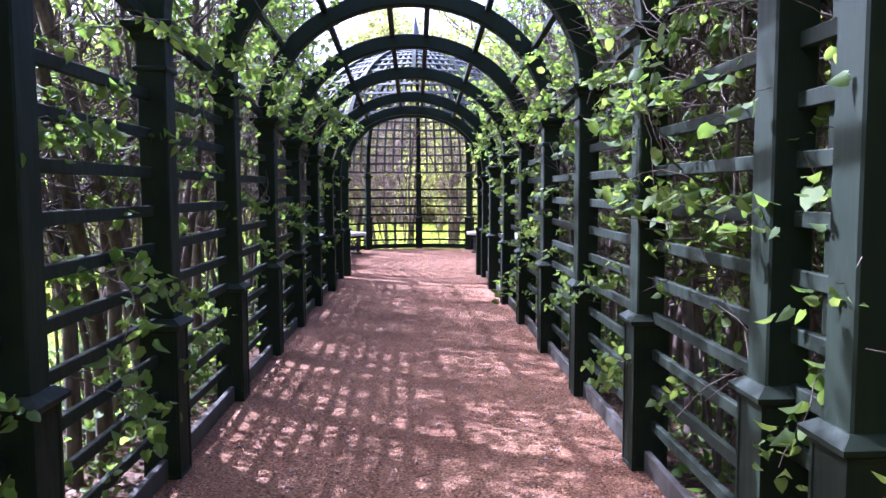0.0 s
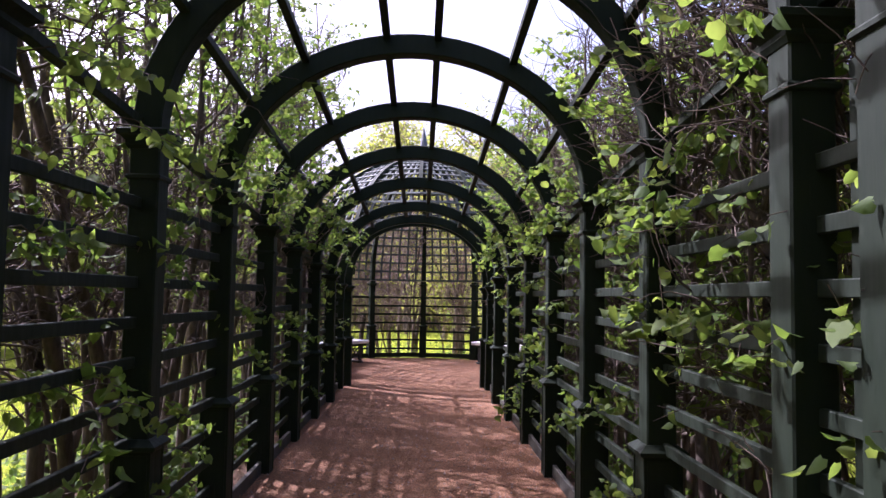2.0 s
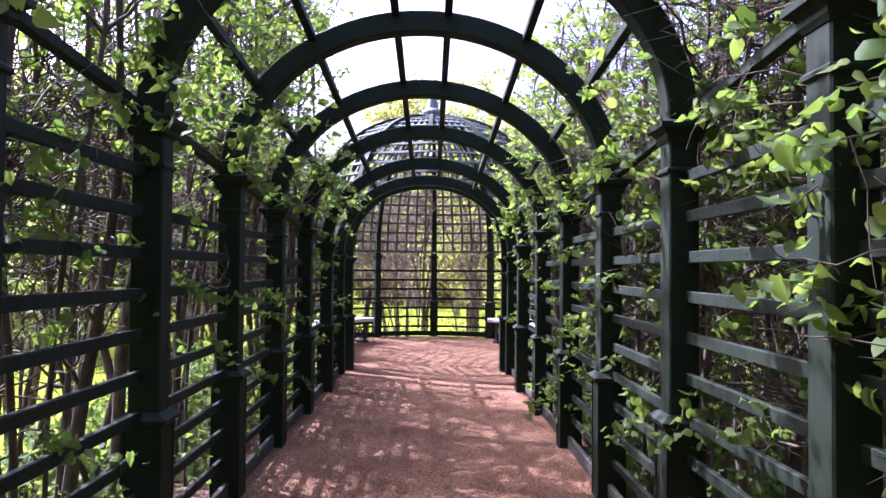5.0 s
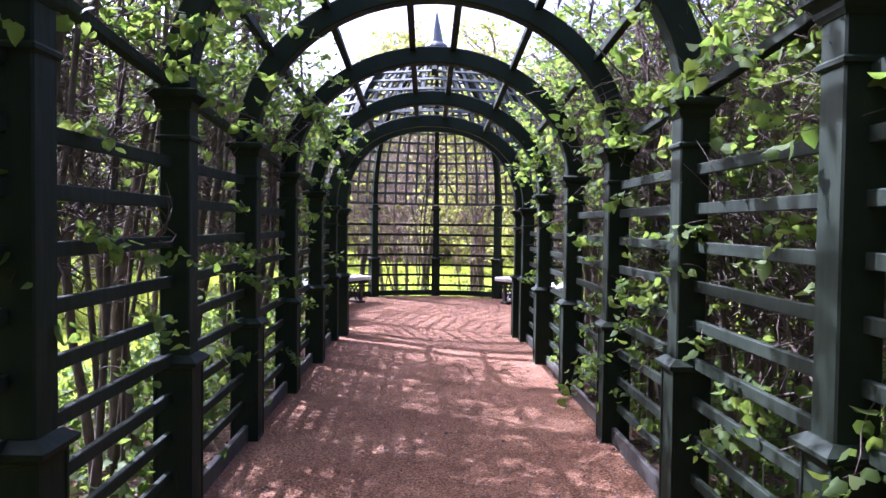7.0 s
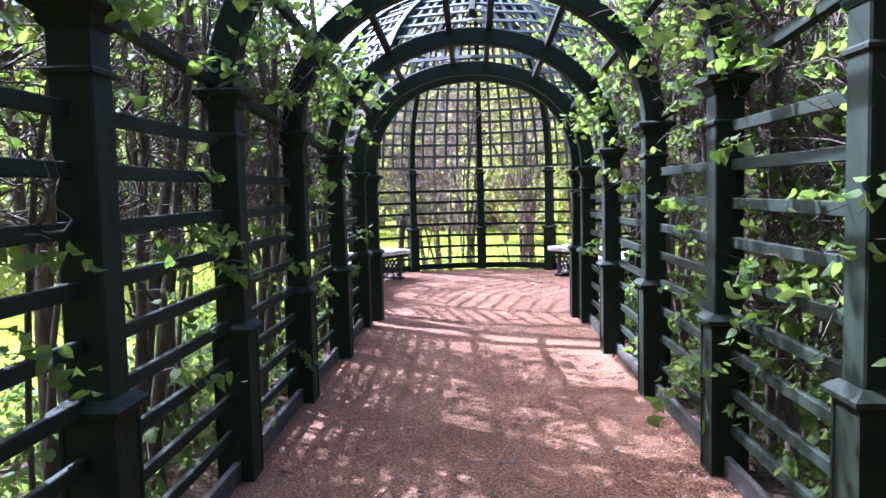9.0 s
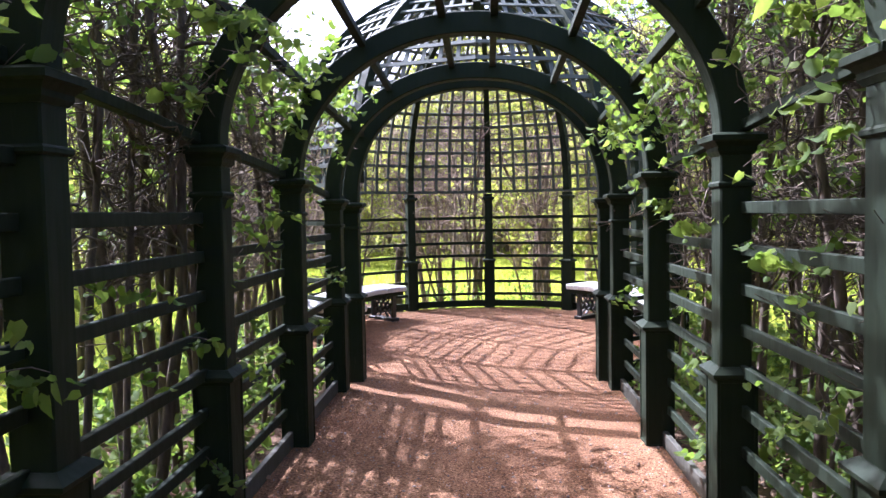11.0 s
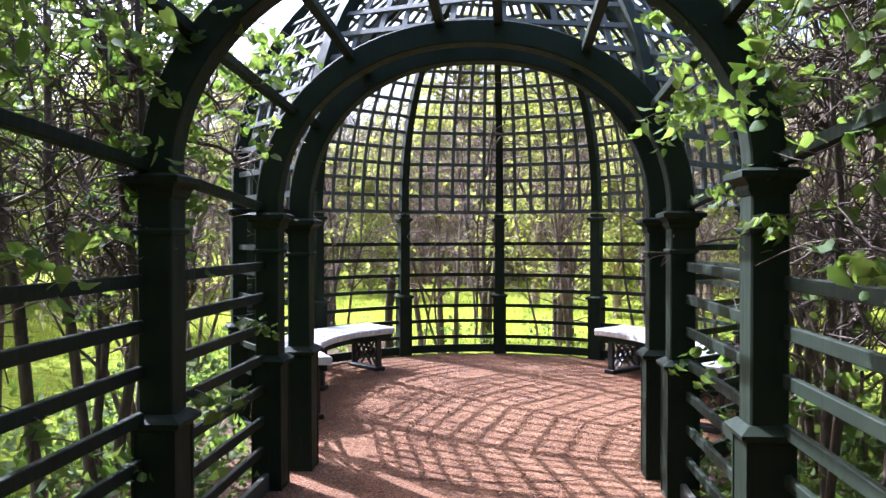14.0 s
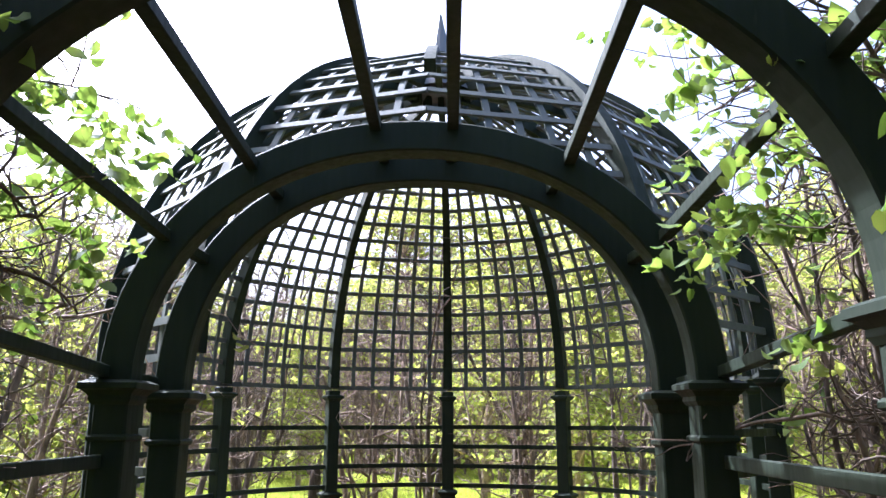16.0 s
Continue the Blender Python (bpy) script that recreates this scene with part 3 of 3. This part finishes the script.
def hedge_tree(seed, height, spread_y, spread_x, leaves, leaf_size, twigs, inward, stems=4, mat_from=0.0, leaf_mat=None, bark=None, stout=1.0, shoots=5, high=0, mat=0):
    """A trained lime: bare stems, a matted crown of twigs, young leaves in flat sprays at their ends. inward: how far it leans to +x, the trellis side."""
    rng = np.random.default_rng(seed)
    big, mid, fine, leaf_at = [], [], [], []

    def clear(p, reach):
        # clipped back to the trellis, freer above the capitals
        return inward == 0 or (p[:, 0] - np.clip(p[:, 2] - 2.2, 0, 0.4) * 0.9).max() < reach

    for s in range(stems):
        st = wander(rng, (rng.normal(0, 0.10), rng.normal(0, 0.20), -0.08), (rng.normal(0, 0.06), rng.normal(0, 0.11), 1), height * rng.uniform(0.7, 0.98), 12, 0.06)
        st[:, 0] = np.clip(st[:, 0], -0.4, 0.3)
        r0 = rng.uniform(0.012, 0.022) if s % 2 else rng.uniform(0.030, 0.048)
        big.append((st, np.linspace(r0 * stout, 0.010, 13) * rng.uniform(0.9, 1.12, 13)))
        for b in range(8):
            i = rng.integers(3, 13)
            side = wander(rng, st[i], (rng.normal(inward * 0.5, 0.7) * spread_x, rng.normal(0, 1) * spread_y, rng.uniform(0.05, 0.9)), rng.uniform(0.35, 0.9), 6, 0.22)
            if clear(side, 0.48):
                mid.append((side, np.linspace(0.013, 0.005, 7)))
    base = [m for m, _ in mid] + [b for b, _ in big]
    while len(fine) < twigs:
        for _ in range(6):
            src = base[rng.integers(len(base))]
            q = src[rng.integers(1, len(src))]
            if q[2] > rng.uniform(mat_from, 1.5):
                break
        tw = wander(rng, q, (rng.normal(inward * 0.35, 0.8) * spread_x * 1.6, rng.normal(0, 1) * spread_y, rng.uniform(-0.3, 1.0)), rng.uniform(0.2, 0.65), 5, 0.28)
        if clear(tw, 0.60):
            fine.append((tw, np.linspace(0.0052, 0.002, 6)))
            leaf_at.append(tw)
    # the clipped shelf of tangled twigs at the height of the capitals
    shelf = [q for b in base for q in b if 1.4 < q[2] < 2.5]
    for _ in range(mat if shelf else 0):
        tw = wander(rng, shelf[rng.integers(len(shelf))], (rng.normal(0.2, 0.5), rng.normal(0, 1), rng.normal(0.1, 0.35)), rng.uniform(0.25, 0.6), 6, 0.42)
        if clear(tw, 0.52):
            fine.append((tw, np.linspace(0.0065, 0.0025, 7)))
    pos, size, total = [], [], 0
    while total < leaves:
        tw = leaf_at[rng.integers(len(leaf_at))]
        i = rng.integers(2, 6)
        p, g = spray(rng, tw[i], tw[i] - tw[i - 1] + rng.normal(0, 0.03, 3), rng.integers(3, 9), leaf_size * rng.uniform(0.75, 1.15))
        pos.append(p)
        size.append(g)
        total += len(p)
    # a leafy top over the trellis
    tops = [q for b in base for q in b if q[2] > 2.3]
    for _ in range(high):
        tw = wander(rng, tops[rng.integers(len(tops))], (rng.normal(0.45, 0.6), rng.normal(0, 0.9), rng.uniform(-0.05, 0.8)), rng.uniform(0.3, 0.75), 5, 0.2)
        if (tw[:, 0] - np.clip(tw[:, 2] - 2.2, 0, 1.2) * 0.55).max() < 0.6:
            fine.append((tw, np.linspace(0.0055, 0.002, 6)))
            for i in (3, 5):
                p, g = spray(rng, tw[i], tw[i] - tw[i - 1], rng.integers(3, 7), leaf_size * rng.uniform(0.7, 1.1))
                pos.append(p)
                size.append(g)
    if inward:
        # leafy shoots that push out between the rails and hang into the tunnel
        for _ in range(shoots):
            z = rng.uniform(0.35, 3.0)
            out = 0.52 + np.clip(z - 2.2, 0, 0.5) * 0.8
            sh = wander(rng, (out - 0.25, rng.normal(0, 0.28), z), (1.0, rng.normal(0, 0.8), rng.uniform(-0.15, 0.4)), rng.uniform(0.22, 0.38), 6, 0.16)
            sh[:, 2] -= np.linspace(0, 1, 7) ** 2 * 0.09
            fine.append((sh, np.linspace(0.0045, 0.002, 7)))
            for i in (3, 4, 6):
                p, g = spray(rng, sh[i], sh[i] - sh[i - 1] + rng.normal(0, 0.035, 3), rng.integers(3, 8), rng.uniform(0.06, 0.085))
                pos.append(p)
                size.append(g)
    pos, size = np.concatenate(pos), np.concatenate(size)
    v1, f1 = tubes(big, 7)
    v2, f2 = tubes(mid, 4)
    v3, f3 = tubes(fine, 3)
    lv, lf = leaf_arrays(pos, size, rng)
    trunk = fast_mesh("trunk", np.concatenate([v1, v2]), np.concatenate([f1, f2 + len(v1)]), bark or M_BARK, True)
    return trunk, fast_mesh("branchwork", v3, f3, bark or M_BARK), fast_mesh("crown", lv, lf, leaf_mat or M_LEAF)


def place_tree(meshes, m, label, group):
    th = new("lime_tree")
    th.matrix_basis = m
    tagged(th, label, "tree", group)
    for name, me in zip(("trunk", "branchwork", "crown"), meshes):
        p = part(name, me, th)
        if name != "trunk":
            p["kind"] = "stuff"
    return th


KINDS = [hedge_tree(10 + k, 3.7 + 0.15 * k, 0.42, 0.36, 800, 0.078, 620, 0.55) for k in range(7)]
AIRY = [hedge_tree(25 + k, 5.7 + 0.2 * k, 0.42, 0.36, 180, 0.076, 140, 0.55, 4, 0.0, high=70, mat=150) for k in range(6)]
TALL = [hedge_tree(37 + k, 5.4 + 0.2 * k, 0.45, 0.40, 240, 0.074, 170, 0.55, 3, 0.3, shoots=6, high=55, mat=190) for k in range(4)]
LUSH = [hedge_tree(33 + k, 4.3 + 0.15 * k, 0.45, 0.40, 260, 0.074, 170, 0.55, 3, 0.3, shoots=6, high=36, mat=190) for k in range(4)]
SPARSE = [hedge_tree(40 + k, 3.2 + 0.2 * k, 0.55, 0.45, 260, 0.06, 460, 0.0, 6, 0.2, M_FAR_LEAF, M_STEM, 1.1) for k in range(4)]
rt = random.Random(5)
for s in (-1, 1):
    y, i = -18.0, 0
    while y < -3.0:
        m = pose(s * (1.82 + rt.uniform(-0.08, 0.08)), y, 0, 0, 0, (180 if s > 0 else 0) + rt.uniform(-9, 9)) @ Matrix.Diagonal((1, 1, rt.uniform(0.93, 1.07), 1))
        kind = (LUSH if s > 0 else TALL)[rt.randrange(4)] if y > -6.8 else KINDS[rt.randrange(7)] if s > 0 else AIRY[rt.randrange(6)]
        place_tree(kind, m, "clipped young lime with bare stems and fresh green leaves", "hedge along the tunnel")
        y += rt.uniform(0.46, 0.60) if s > 0 and y < -6.8 else rt.uniform(0.58, 0.76)


def lime_bough(seed, x, y, z, reach, width, count):
    """A leafy side branch that comes out of the hedge over or between the rails and droops into the tunnel."""
    rng = np.random.default_rng(seed)
    s = 1 if x > 0 else -1
    lines, pos, size = [], [], []
    stem = wander(rng, (x + s * 0.35, y, z + 0.05), (-s, rng.normal(0, 0.2), 0.12), reach + 0.35, 8, 0.10)
    stem[:, 2] -= np.linspace(0, 1, 9) ** 2 * 0.16
    lines.append((stem, np.linspace(0.008, 0.003, 9)))
    for k in range(count):
        i = rng.integers(2, 9)
        tw = wander(rng, stem[i], (-s * rng.uniform(-0.2, 0.6), rng.choice((-1, 1)) * rng.uniform(0.4, 1.2), rng.normal(0.05, 0.35)), width * rng.uniform(0.35, 1.0), 5, 0.16)
        tw[:, 2] -= np.linspace(0, 1, 6) ** 2 * 0.10
        lines.append((tw, np.linspace(0.0038, 0.0018, 6)))
        for j in (2, 4, 5):
            p, g = spray(rng, tw[j], tw[j] - tw[j - 1], rng.integers(3, 7), rng.uniform(0.058, 0.082))
            pos.append(p)
            size.append(g)
    th = new("lime_bough")
    tagged(th, "leafy lime branch drooping out of the hedge over the trellis", "branch", "boughs over the trellis")
    o = Vector((x, y, z))
    v, f = tubes(lines[:1], 5)
    v2, f2 = tubes(lines[1:], 4)
    lv, lf = leaf_arrays(np.concatenate(pos), np.concatenate(size), rng, 0.75)
    th.location = o
    part("stem", fast_mesh("stem", v - np.array(o), f, M_BARK, True), th)
    part("branchwork", fast_mesh("branchwork", v2 - np.array(o), f2, M_BARK, True), th)["kind"] = "stuff"
    part("leaves", fast_mesh("leaves", lv - np.array(o), lf, M_LEAF), th)["kind"] = "stuff"


BOUGHS = [(-1.38, -12.8, 1.25, 0.20, 0.42, 8), (-1.38, -12.9, 0.75, 0.16, 0.35, 5), (-1.36, -13.45, 1.8, 0.20, 0.36, 7), (-1.38, -11.6, 1.7, 0.15, 0.35, 4),
          (1.36, -12.3, 1.95, 0.22, 0.42, 6), (1.36, -12.9, 2.3, 0.2, 0.4, 6), (1.38, -8.15, 1.22, 0.20, 0.38, 8), (1.34, -7.15, 0.58, 0.20, 0.32, 6),
          (1.38, -9.6, 2.35, 0.30, 0.45, 7), (-1.38, -8.9, 2.55, 0.30, 0.45, 6), (1.36, -7.7, 2.3, 0.3, 0.45, 6), (-1.36, -10.2, 2.7, 0.3, 0.45, 6)]
for k, y in enumerate((-3.1, -3.5, -3.9, -4.9, -5.3, -6.4)):
    for s in (-1, 1):
        BOUGHS.append((s * 1.42, y + 0.13 * s, 2.35 + 0.17 * (k * 7 % 4), 0.30 + 0.05 * (k % 3), 0.55, 8))
for k, b in enumerate(BOUGHS):
    lime_bough(200 + k, *b)
BACK = [hedge_tree(55 + k, 3.3 + 0.2 * k, 0.5, 0.4, 240, 0.076, 170, 0.0, 4, 0.0) for k in range(3)]
for s in (-1, 1):
    y = -18.0
    while y < -2.0:
        m = pose(s * (2.55 + rt.uniform(-0.2, 0.25)), y, 0, 0, 0, rt.uniform(0, 360))
        place_tree(BACK[rt.randrange(3)], m, "outer hedge lime with several thin stems in young leaf", "outer row of the hedge")
        y += rt.uniform(0.75, 1.05) if s > 0 else rt.uniform(1.1, 1.6) if y < -9.8 else rt.uniform(2.6, 3.6)
LEAFY = [hedge_tree(61 + k, 3.6 + 0.25 * k, 0.6, 0.5, 1000, 0.074, 240, 0.0, 3, 0.0) for k in range(3)]
for s, y, gap, x in ((-1, -7.2, 1.0, 3.5), (1, -6.4, 1.0, 3.5)):
    while y < -1.4:
        # left bushes stretched 1.4 upward, added height to shade the floor before the dome
        m = pose(s * (x + rt.uniform(-0.25, 0.35)), y, -0.03, 0, 0, rt.uniform(0, 360)) @ Matrix.Diagonal((1, 1, 1.4 if s < 0 else 1.0, 1))
        place_tree(LEAFY[rt.randrange(3)], m, "bushy young lime in full fresh leaf behind the hedge", "bushes beside the pavilion")
        y += gap * rt.uniform(0.85, 1.15)
for k in range(8):
    ang = -125 + 250 * k / 7 + rt.uniform(-6, 6)
    rr = 3.15 + rt.uniform(-0.15, 0.35)
    m = pose(AXIS_X + rr * math.sin(radians(ang)), rr * math.cos(radians(ang)), 0.05, 0, 0, rt.uniform(0, 360))
    place_tree(SPARSE[rt.randrange(4)], m, "thin bare-stemmed shrub with few young leaves", "shrubs round the pavilion")

# many-stemmed limes that stand just behind the back rails
CLUMP = [hedge_tree(90 + k, 4.2, 0.5, 0.5, 260, 0.07, 260, 0.0, 7, 0.6, M_FAR_LEAF, M_BARK, 1.15) for k in range(3)]
for k, (x, y) in enumerate(((-0.2, 3.95), (1.1, 4.0), (2.3, 3.4), (-2.3, 3.7))):
    place_tree(CLUMP[k % 3], pose(x, y, 0.05, 0, 0, 70 * k), "many-stemmed brown lime behind the back rails of the pavilion", "limes behind the pavilion")


def wood_tree(seed, height):
    rng = np.random.default_rng(seed)
    big, fine, ends = [], [], []
    st = wander(rng, (0, 0, -0.3), (rng.normal(0, 0.04), rng.normal(0, 0.04), 1), height * 0.9, 12, 0.05)
    big.append((st, np.linspace(0.02 * height, 0.03, 13)))
    for b in range(40):
        i = rng.integers(2, 13)
        br = wander(rng, st[i], (rng.normal(0, 1), rng.normal(0, 1), rng.uniform(0.2, 1.1)), height * rng.uniform(0.12, 0.32), 6, 0.18)
        big.append((br, np.linspace(0.006 * height, 0.012, 7)))
        for _ in range(12):
            q = br[rng.integers(2, 7)]
            tw = wander(rng, q, (rng.normal(0, 1), rng.normal(0, 1), rng.uniform(-0.1, 1)), height * rng.uniform(0.06, 0.14), 4, 0.2)
            fine.append((tw, np.linspace(0.013, 0.006, 5)))
            ends.append(tw)
    pos = np.array([ends[rng.integers(len(ends))][rng.integers(1, 5)] + rng.normal(0, 0.16, 3) for _ in range(4400)])
    lv, lf = leaf_arrays(pos, rng.uniform(0.08, 0.17, 4400), rng)
    v1, f1 = tubes(big, 6)
    v2, f2 = tubes(fine, 3)
    return fast_mesh("trunk", v1, f1, M_PALE_BARK, True), fast_mesh("branchwork", v2, f2, M_PALE_BARK), fast_mesh("crown", lv, lf, M_FAR_LEAF)


WOOD = [wood_tree(70 + k, 7 + k) for k in range(4)]


def wood_place(x, y, turn, k, scale):
    th = new("woodland_tree")
    th.matrix_basis = pose(x, y, -0.1, 0, 0, turn) @ Matrix.Scale(scale, 4)
    tagged(th, "tall deciduous tree in thin spring leaf at the lawn's edge", "tree", "trees beyond the lawn")
    for name, me in zip(("trunk", "branchwork", "crown"), WOOD[k]):
        p = part(name, me, th)
        if name != "trunk":
            p["kind"] = "stuff"


# smaller leafy trees on both sides of the pavilion
for x, y, turn, k, size in ((-6.3, -0.6, 20, 0, 0.62), (-7.6, 2.4, 140, 1, 0.66), (-5.6, 4.6, 250, 2, 0.55), (5.9, -0.4, 75, 3, 0.5), (7.2, 2.6, 310, 0, 0.7)):
    wood_place(x, y, turn, k, size)
for k in range(80):
    x = -20 + 40 * k / 79 + rt.uniform(-0.5, 0.5)
    m = pose(x, 17.0 + rt.uniform(-3.0, 6.0) - abs(x) * 0.25, 0, 0, 0, rt.uniform(0, 360)) @ Matrix.Scale(rt.uniform(1.0, 2.0), 4)
    place_tree(SPARSE[rt.randrange(4)], m, "brown twiggy thicket shrub in first leaf", "thicket beyond the lawn")
for x, y, k, sc in ((3.4, 19.5, 2, 1.1), (6.5, 22.5, 0, 1.2), (9.5, 18.0, 1, 1.0), (1.0, 24.0, 3, 1.2), (-9.0, 21.0, 3, 0.9)):
    wood_place(x, y, rt.uniform(0, 360), k, sc)
for x, y, k, sc in ((2.4, 7.4, 0, 0.74), (4.6, 9.0, 1, 0.8), (0.9, 10.5, 2, 0.72), (6.4, 6.6, 3, 0.6), (-3.4, 12.5, 1, 0.5)):
    wood_place(x, y, 60 * k, k, sc)
for k in range(26):
    wood_place(-11 + k + rt.uniform(-0.4, 0.4), 18 + rt.uniform(0, 6), rt.uniform(0, 360), k % 4, rt.uniform(0.6, 0.85) if k < 10 else rt.uniform(0.85, 1.15))
for k in range(70):
    x = -34 + 68 * k / 69 + rt.uniform(-1.5, 1.5)
    wood_place(x, 27 + rt.uniform(-2, 12) + abs(x) * 0.05, rt.uniform(0, 360), k % 4, rt.uniform(0.6, 0.9))
for s, x0, deep in ((-1, 10.5, 3.5), (1, 8.5, 5)):
    for k in range(40):
        wood_place(s * (x0 + rt.uniform(0, deep)), -26 + 1.1 * k, rt.uniform(0, 360), k % 4, rt.uniform(0.65, 0.9))
# unseen wood added behind the tunnel's entrance to block low sky light
for k in range(34):
    wood_place(-17 + k + rt.uniform(-0.4, 0.4), -24 - rt.uniform(0, 8), rt.uniform(0, 360), k % 4, rt.uniform(0.9, 1.25))


def lawn_blades():
    rng = np.random.default_rng(3)
    n = 60000
    x, y = rng.uniform(-9, 9, n), rng.uniform(-16, 15, n)
    keep = (np.abs(x) > 2.8) | (y > 2.9)
    x, y = x[keep], y[keep]
    keep = np.hypot(x - AXIS_X, y) > 2.75
    x, y = x[keep], y[keep]
    n = len(x)
    h, az, lean = rng.uniform(0.08, 0.20, n), rng.uniform(0, 6.28, n), rng.normal(0, 0.05, (n, 2))
    z = np.where(y > 2, 0.06, -0.05) - 0.02
    w = 0.008
    a = np.stack([x - w * np.cos(az), y - w * np.sin(az), z], 1)
    b = np.stack([x + w * np.cos(az), y + w * np.sin(az), z], 1)
    c = np.stack([x + lean[:, 0], y + lean[:, 1], z + h], 1)
    v = np.stack([a, b, c], 1).reshape(-1, 3)
    ob = new("grass", fast_mesh("grass", v, np.arange(3 * n).reshape(-1, 3), M_GRASS))
    tagged(ob, "bright spring grass standing on the lawn", "grass", kind="stuff")


lawn_blades()


def litter():
    rng = np.random.default_rng(8)
    n = 3500
    s = rng.choice([-1, 1], n)
    pos = np.stack([s * rng.uniform(1.3, 2.3, n), rng.uniform(-17, 3, n), np.full(n, 0.015)], 1)
    v, f = leaf_arrays(pos, rng.uniform(0.02, 0.06, n), rng, 0.0)
    v[:, 2] = 0.02 + (v[:, 2] - 0.015) * 0.5
    tagged(new("leaf_litter", fast_mesh("leaf_litter", v, f, M_DRY)), "dry brown fallen leaves lying under the hedge", "leaf litter", kind="stuff")


litter()


def undergrowth():
    rng = np.random.default_rng(21)
    tufts = 3600
    s = rng.choice([-1, 1], tufts)
    cx, cy = s * rng.uniform(1.55, 3.3, tufts), rng.uniform(-17, 2.5, tufts)
    pos, size = [], []
    ba, br = rng.uniform(-2.2, 2.2, 260), rng.uniform(2.75, 4.6, 260)
    cx, cy = np.concatenate([cx, AXIS_X + br * np.sin(ba)]), np.concatenate([cy, br * np.cos(ba)])
    for x, y in zip(cx, cy):
        if math.hypot(x - AXIS_X, y) < 2.75:
            continue
        k = rng.integers(5, 14)
        pos.append(np.stack([rng.normal(x, 0.10, k), rng.normal(y, 0.12, k), rng.uniform(0.02, 1, k) ** 1.6 * rng.uniform(0.15, 0.65)], 1))
        size.append(rng.uniform(0.035, 0.09, k))
    pos, size = np.concatenate(pos), np.concatenate(size)
    v, f = leaf_arrays(pos, size, rng, -0.2)
    v[:, 2] = np.maximum(v[:, 2], 0.0)
    tagged(new("undergrowth", fast_mesh("undergrowth", v, f, M_LEAF)), "low green weeds growing under the hedge", "weeds", kind="stuff")


undergrowth()


def path_grit():
    """Small stones, twigs and fallen bud scales on the gravel."""
    rng = np.random.default_rng(33)
    n = 11000
    x, y = rng.uniform(-1.35, 1.35, n), rng.uniform(-15.5, 1.8, n)
    r = rng.gamma(2.0, 0.0022, n).clip(0.0015, 0.013)
    z = np.array([ground_z(a, b) + (0.012 * noise.noise((a * 2.1, b * 2.1, 0)) + 0.006 * noise.noise((a * 9, b * 9, 3)) if b < -1.4 else 0.005 + 0.010 * noise.noise((a * 2.1, b * 2.1, 0))) for a, b in zip(x, y)])
    base = np.array([(1, 0, 0), (0, 1, 0), (-1, 0, 0), (0, -1, 0), (0, 0, 0.9), (0, 0, -0.7)])
    tri = np.array([(0, 1, 4), (1, 2, 4), (2, 3, 4), (3, 0, 4), (1, 0, 5), (2, 1, 5), (3, 2, 5), (0, 3, 5)])
    jit = rng.uniform(0.6, 1.4, (n, 6, 3))
    ang = rng.uniform(0, 6.28, n)
    b = base[None] * jit * r[:, None, None]
    vx = b[..., 0] * np.cos(ang)[:, None] - b[..., 1] * np.sin(ang)[:, None] + x[:, None]
    vy = b[..., 0] * np.sin(ang)[:, None] + b[..., 1] * np.cos(ang)[:, None] + y[:, None]
    v = np.stack([vx, vy, b[..., 2] + z[:, None] + 0.3 * r[:, None]], -1).reshape(-1, 3)
    f = (tri[None] + 6 * np.arange(n)[:, None, None]).reshape(-1, 3)
    tagged(new("path_stones", fast_mesh("path_stones", v, f, M_PEBBLE)), "small loose reddish and grey stones on the gravel walk", "loose stones", kind="stuff")
    tw = []
    for _ in range(170):
        a, b2 = rng.uniform(-1.3, 1.3), rng.uniform(-15, 1.5)
        p = wander(rng, (a, b2, 0), (rng.normal(), rng.normal(), 0), rng.uniform(0.03, 0.14), 4, 0.25)
        p[:, 2] = ground_z(a, b2) + 0.014
        tw.append((p, np.full(5, rng.uniform(0.001, 0.0025))))
    v, f = tubes(tw, 3)
    tagged(new("fallen_sprigs", fast_mesh("fallen_sprigs", v, f, M_BARK)), "thin broken twigs lying on the gravel walk", "twigs", kind="stuff")
    n = 260
    side = np.where(rng.random(n) < 0.7, rng.choice([-1, 1], n) * rng.uniform(0.9, 1.35, n), rng.uniform(-1.3, 1.3, n))
    yy = rng.uniform(-15, 1.5, n)
    pos = np.stack([side, yy, np.array([ground_z(0, q) + 0.016 for q in yy])], 1)
    v, f = leaf_arrays(pos, rng.uniform(0.012, 0.045, n), rng, 0.0)
    v[:, 2] = np.repeat(pos[:, 2], 9) + (v[:, 2] - np.repeat(pos[:, 2], 9)) * 0.3
    tagged(new("fallen_leaves", fast_mesh("fallen_leaves", v, f, M_DRY)), "dry leaves scattered on the gravel walk", "fallen leaves", kind="stuff")


path_grit()


def tree_stump():
    rng = np.random.default_rng(4)
    st = wander(rng, (0, 0, -0.05), (0.03, 0.0, 1), 1.18, 9, 0.06)
    arm = wander(rng, st[8], (-0.5, 0.1, 0.8), 0.16, 3, 0.1)
    v1, f1 = tubes([(st, np.array([0.085, 0.07, 0.06, 0.058, 0.055, 0.056, 0.06, 0.062, 0.066, 0.03])), (arm, np.array([0.04, 0.036, 0.034, 0.006]))], 9)
    th = new("tree_stump", fast_mesh("tree_stump", v1, f1, M_BARK, True))
    th.location = (-1.36, 2.62, 0.06)
    tagged(th, "short sawn-off brown trunk behind the lattice rails", "tree stump")


tree_stump()
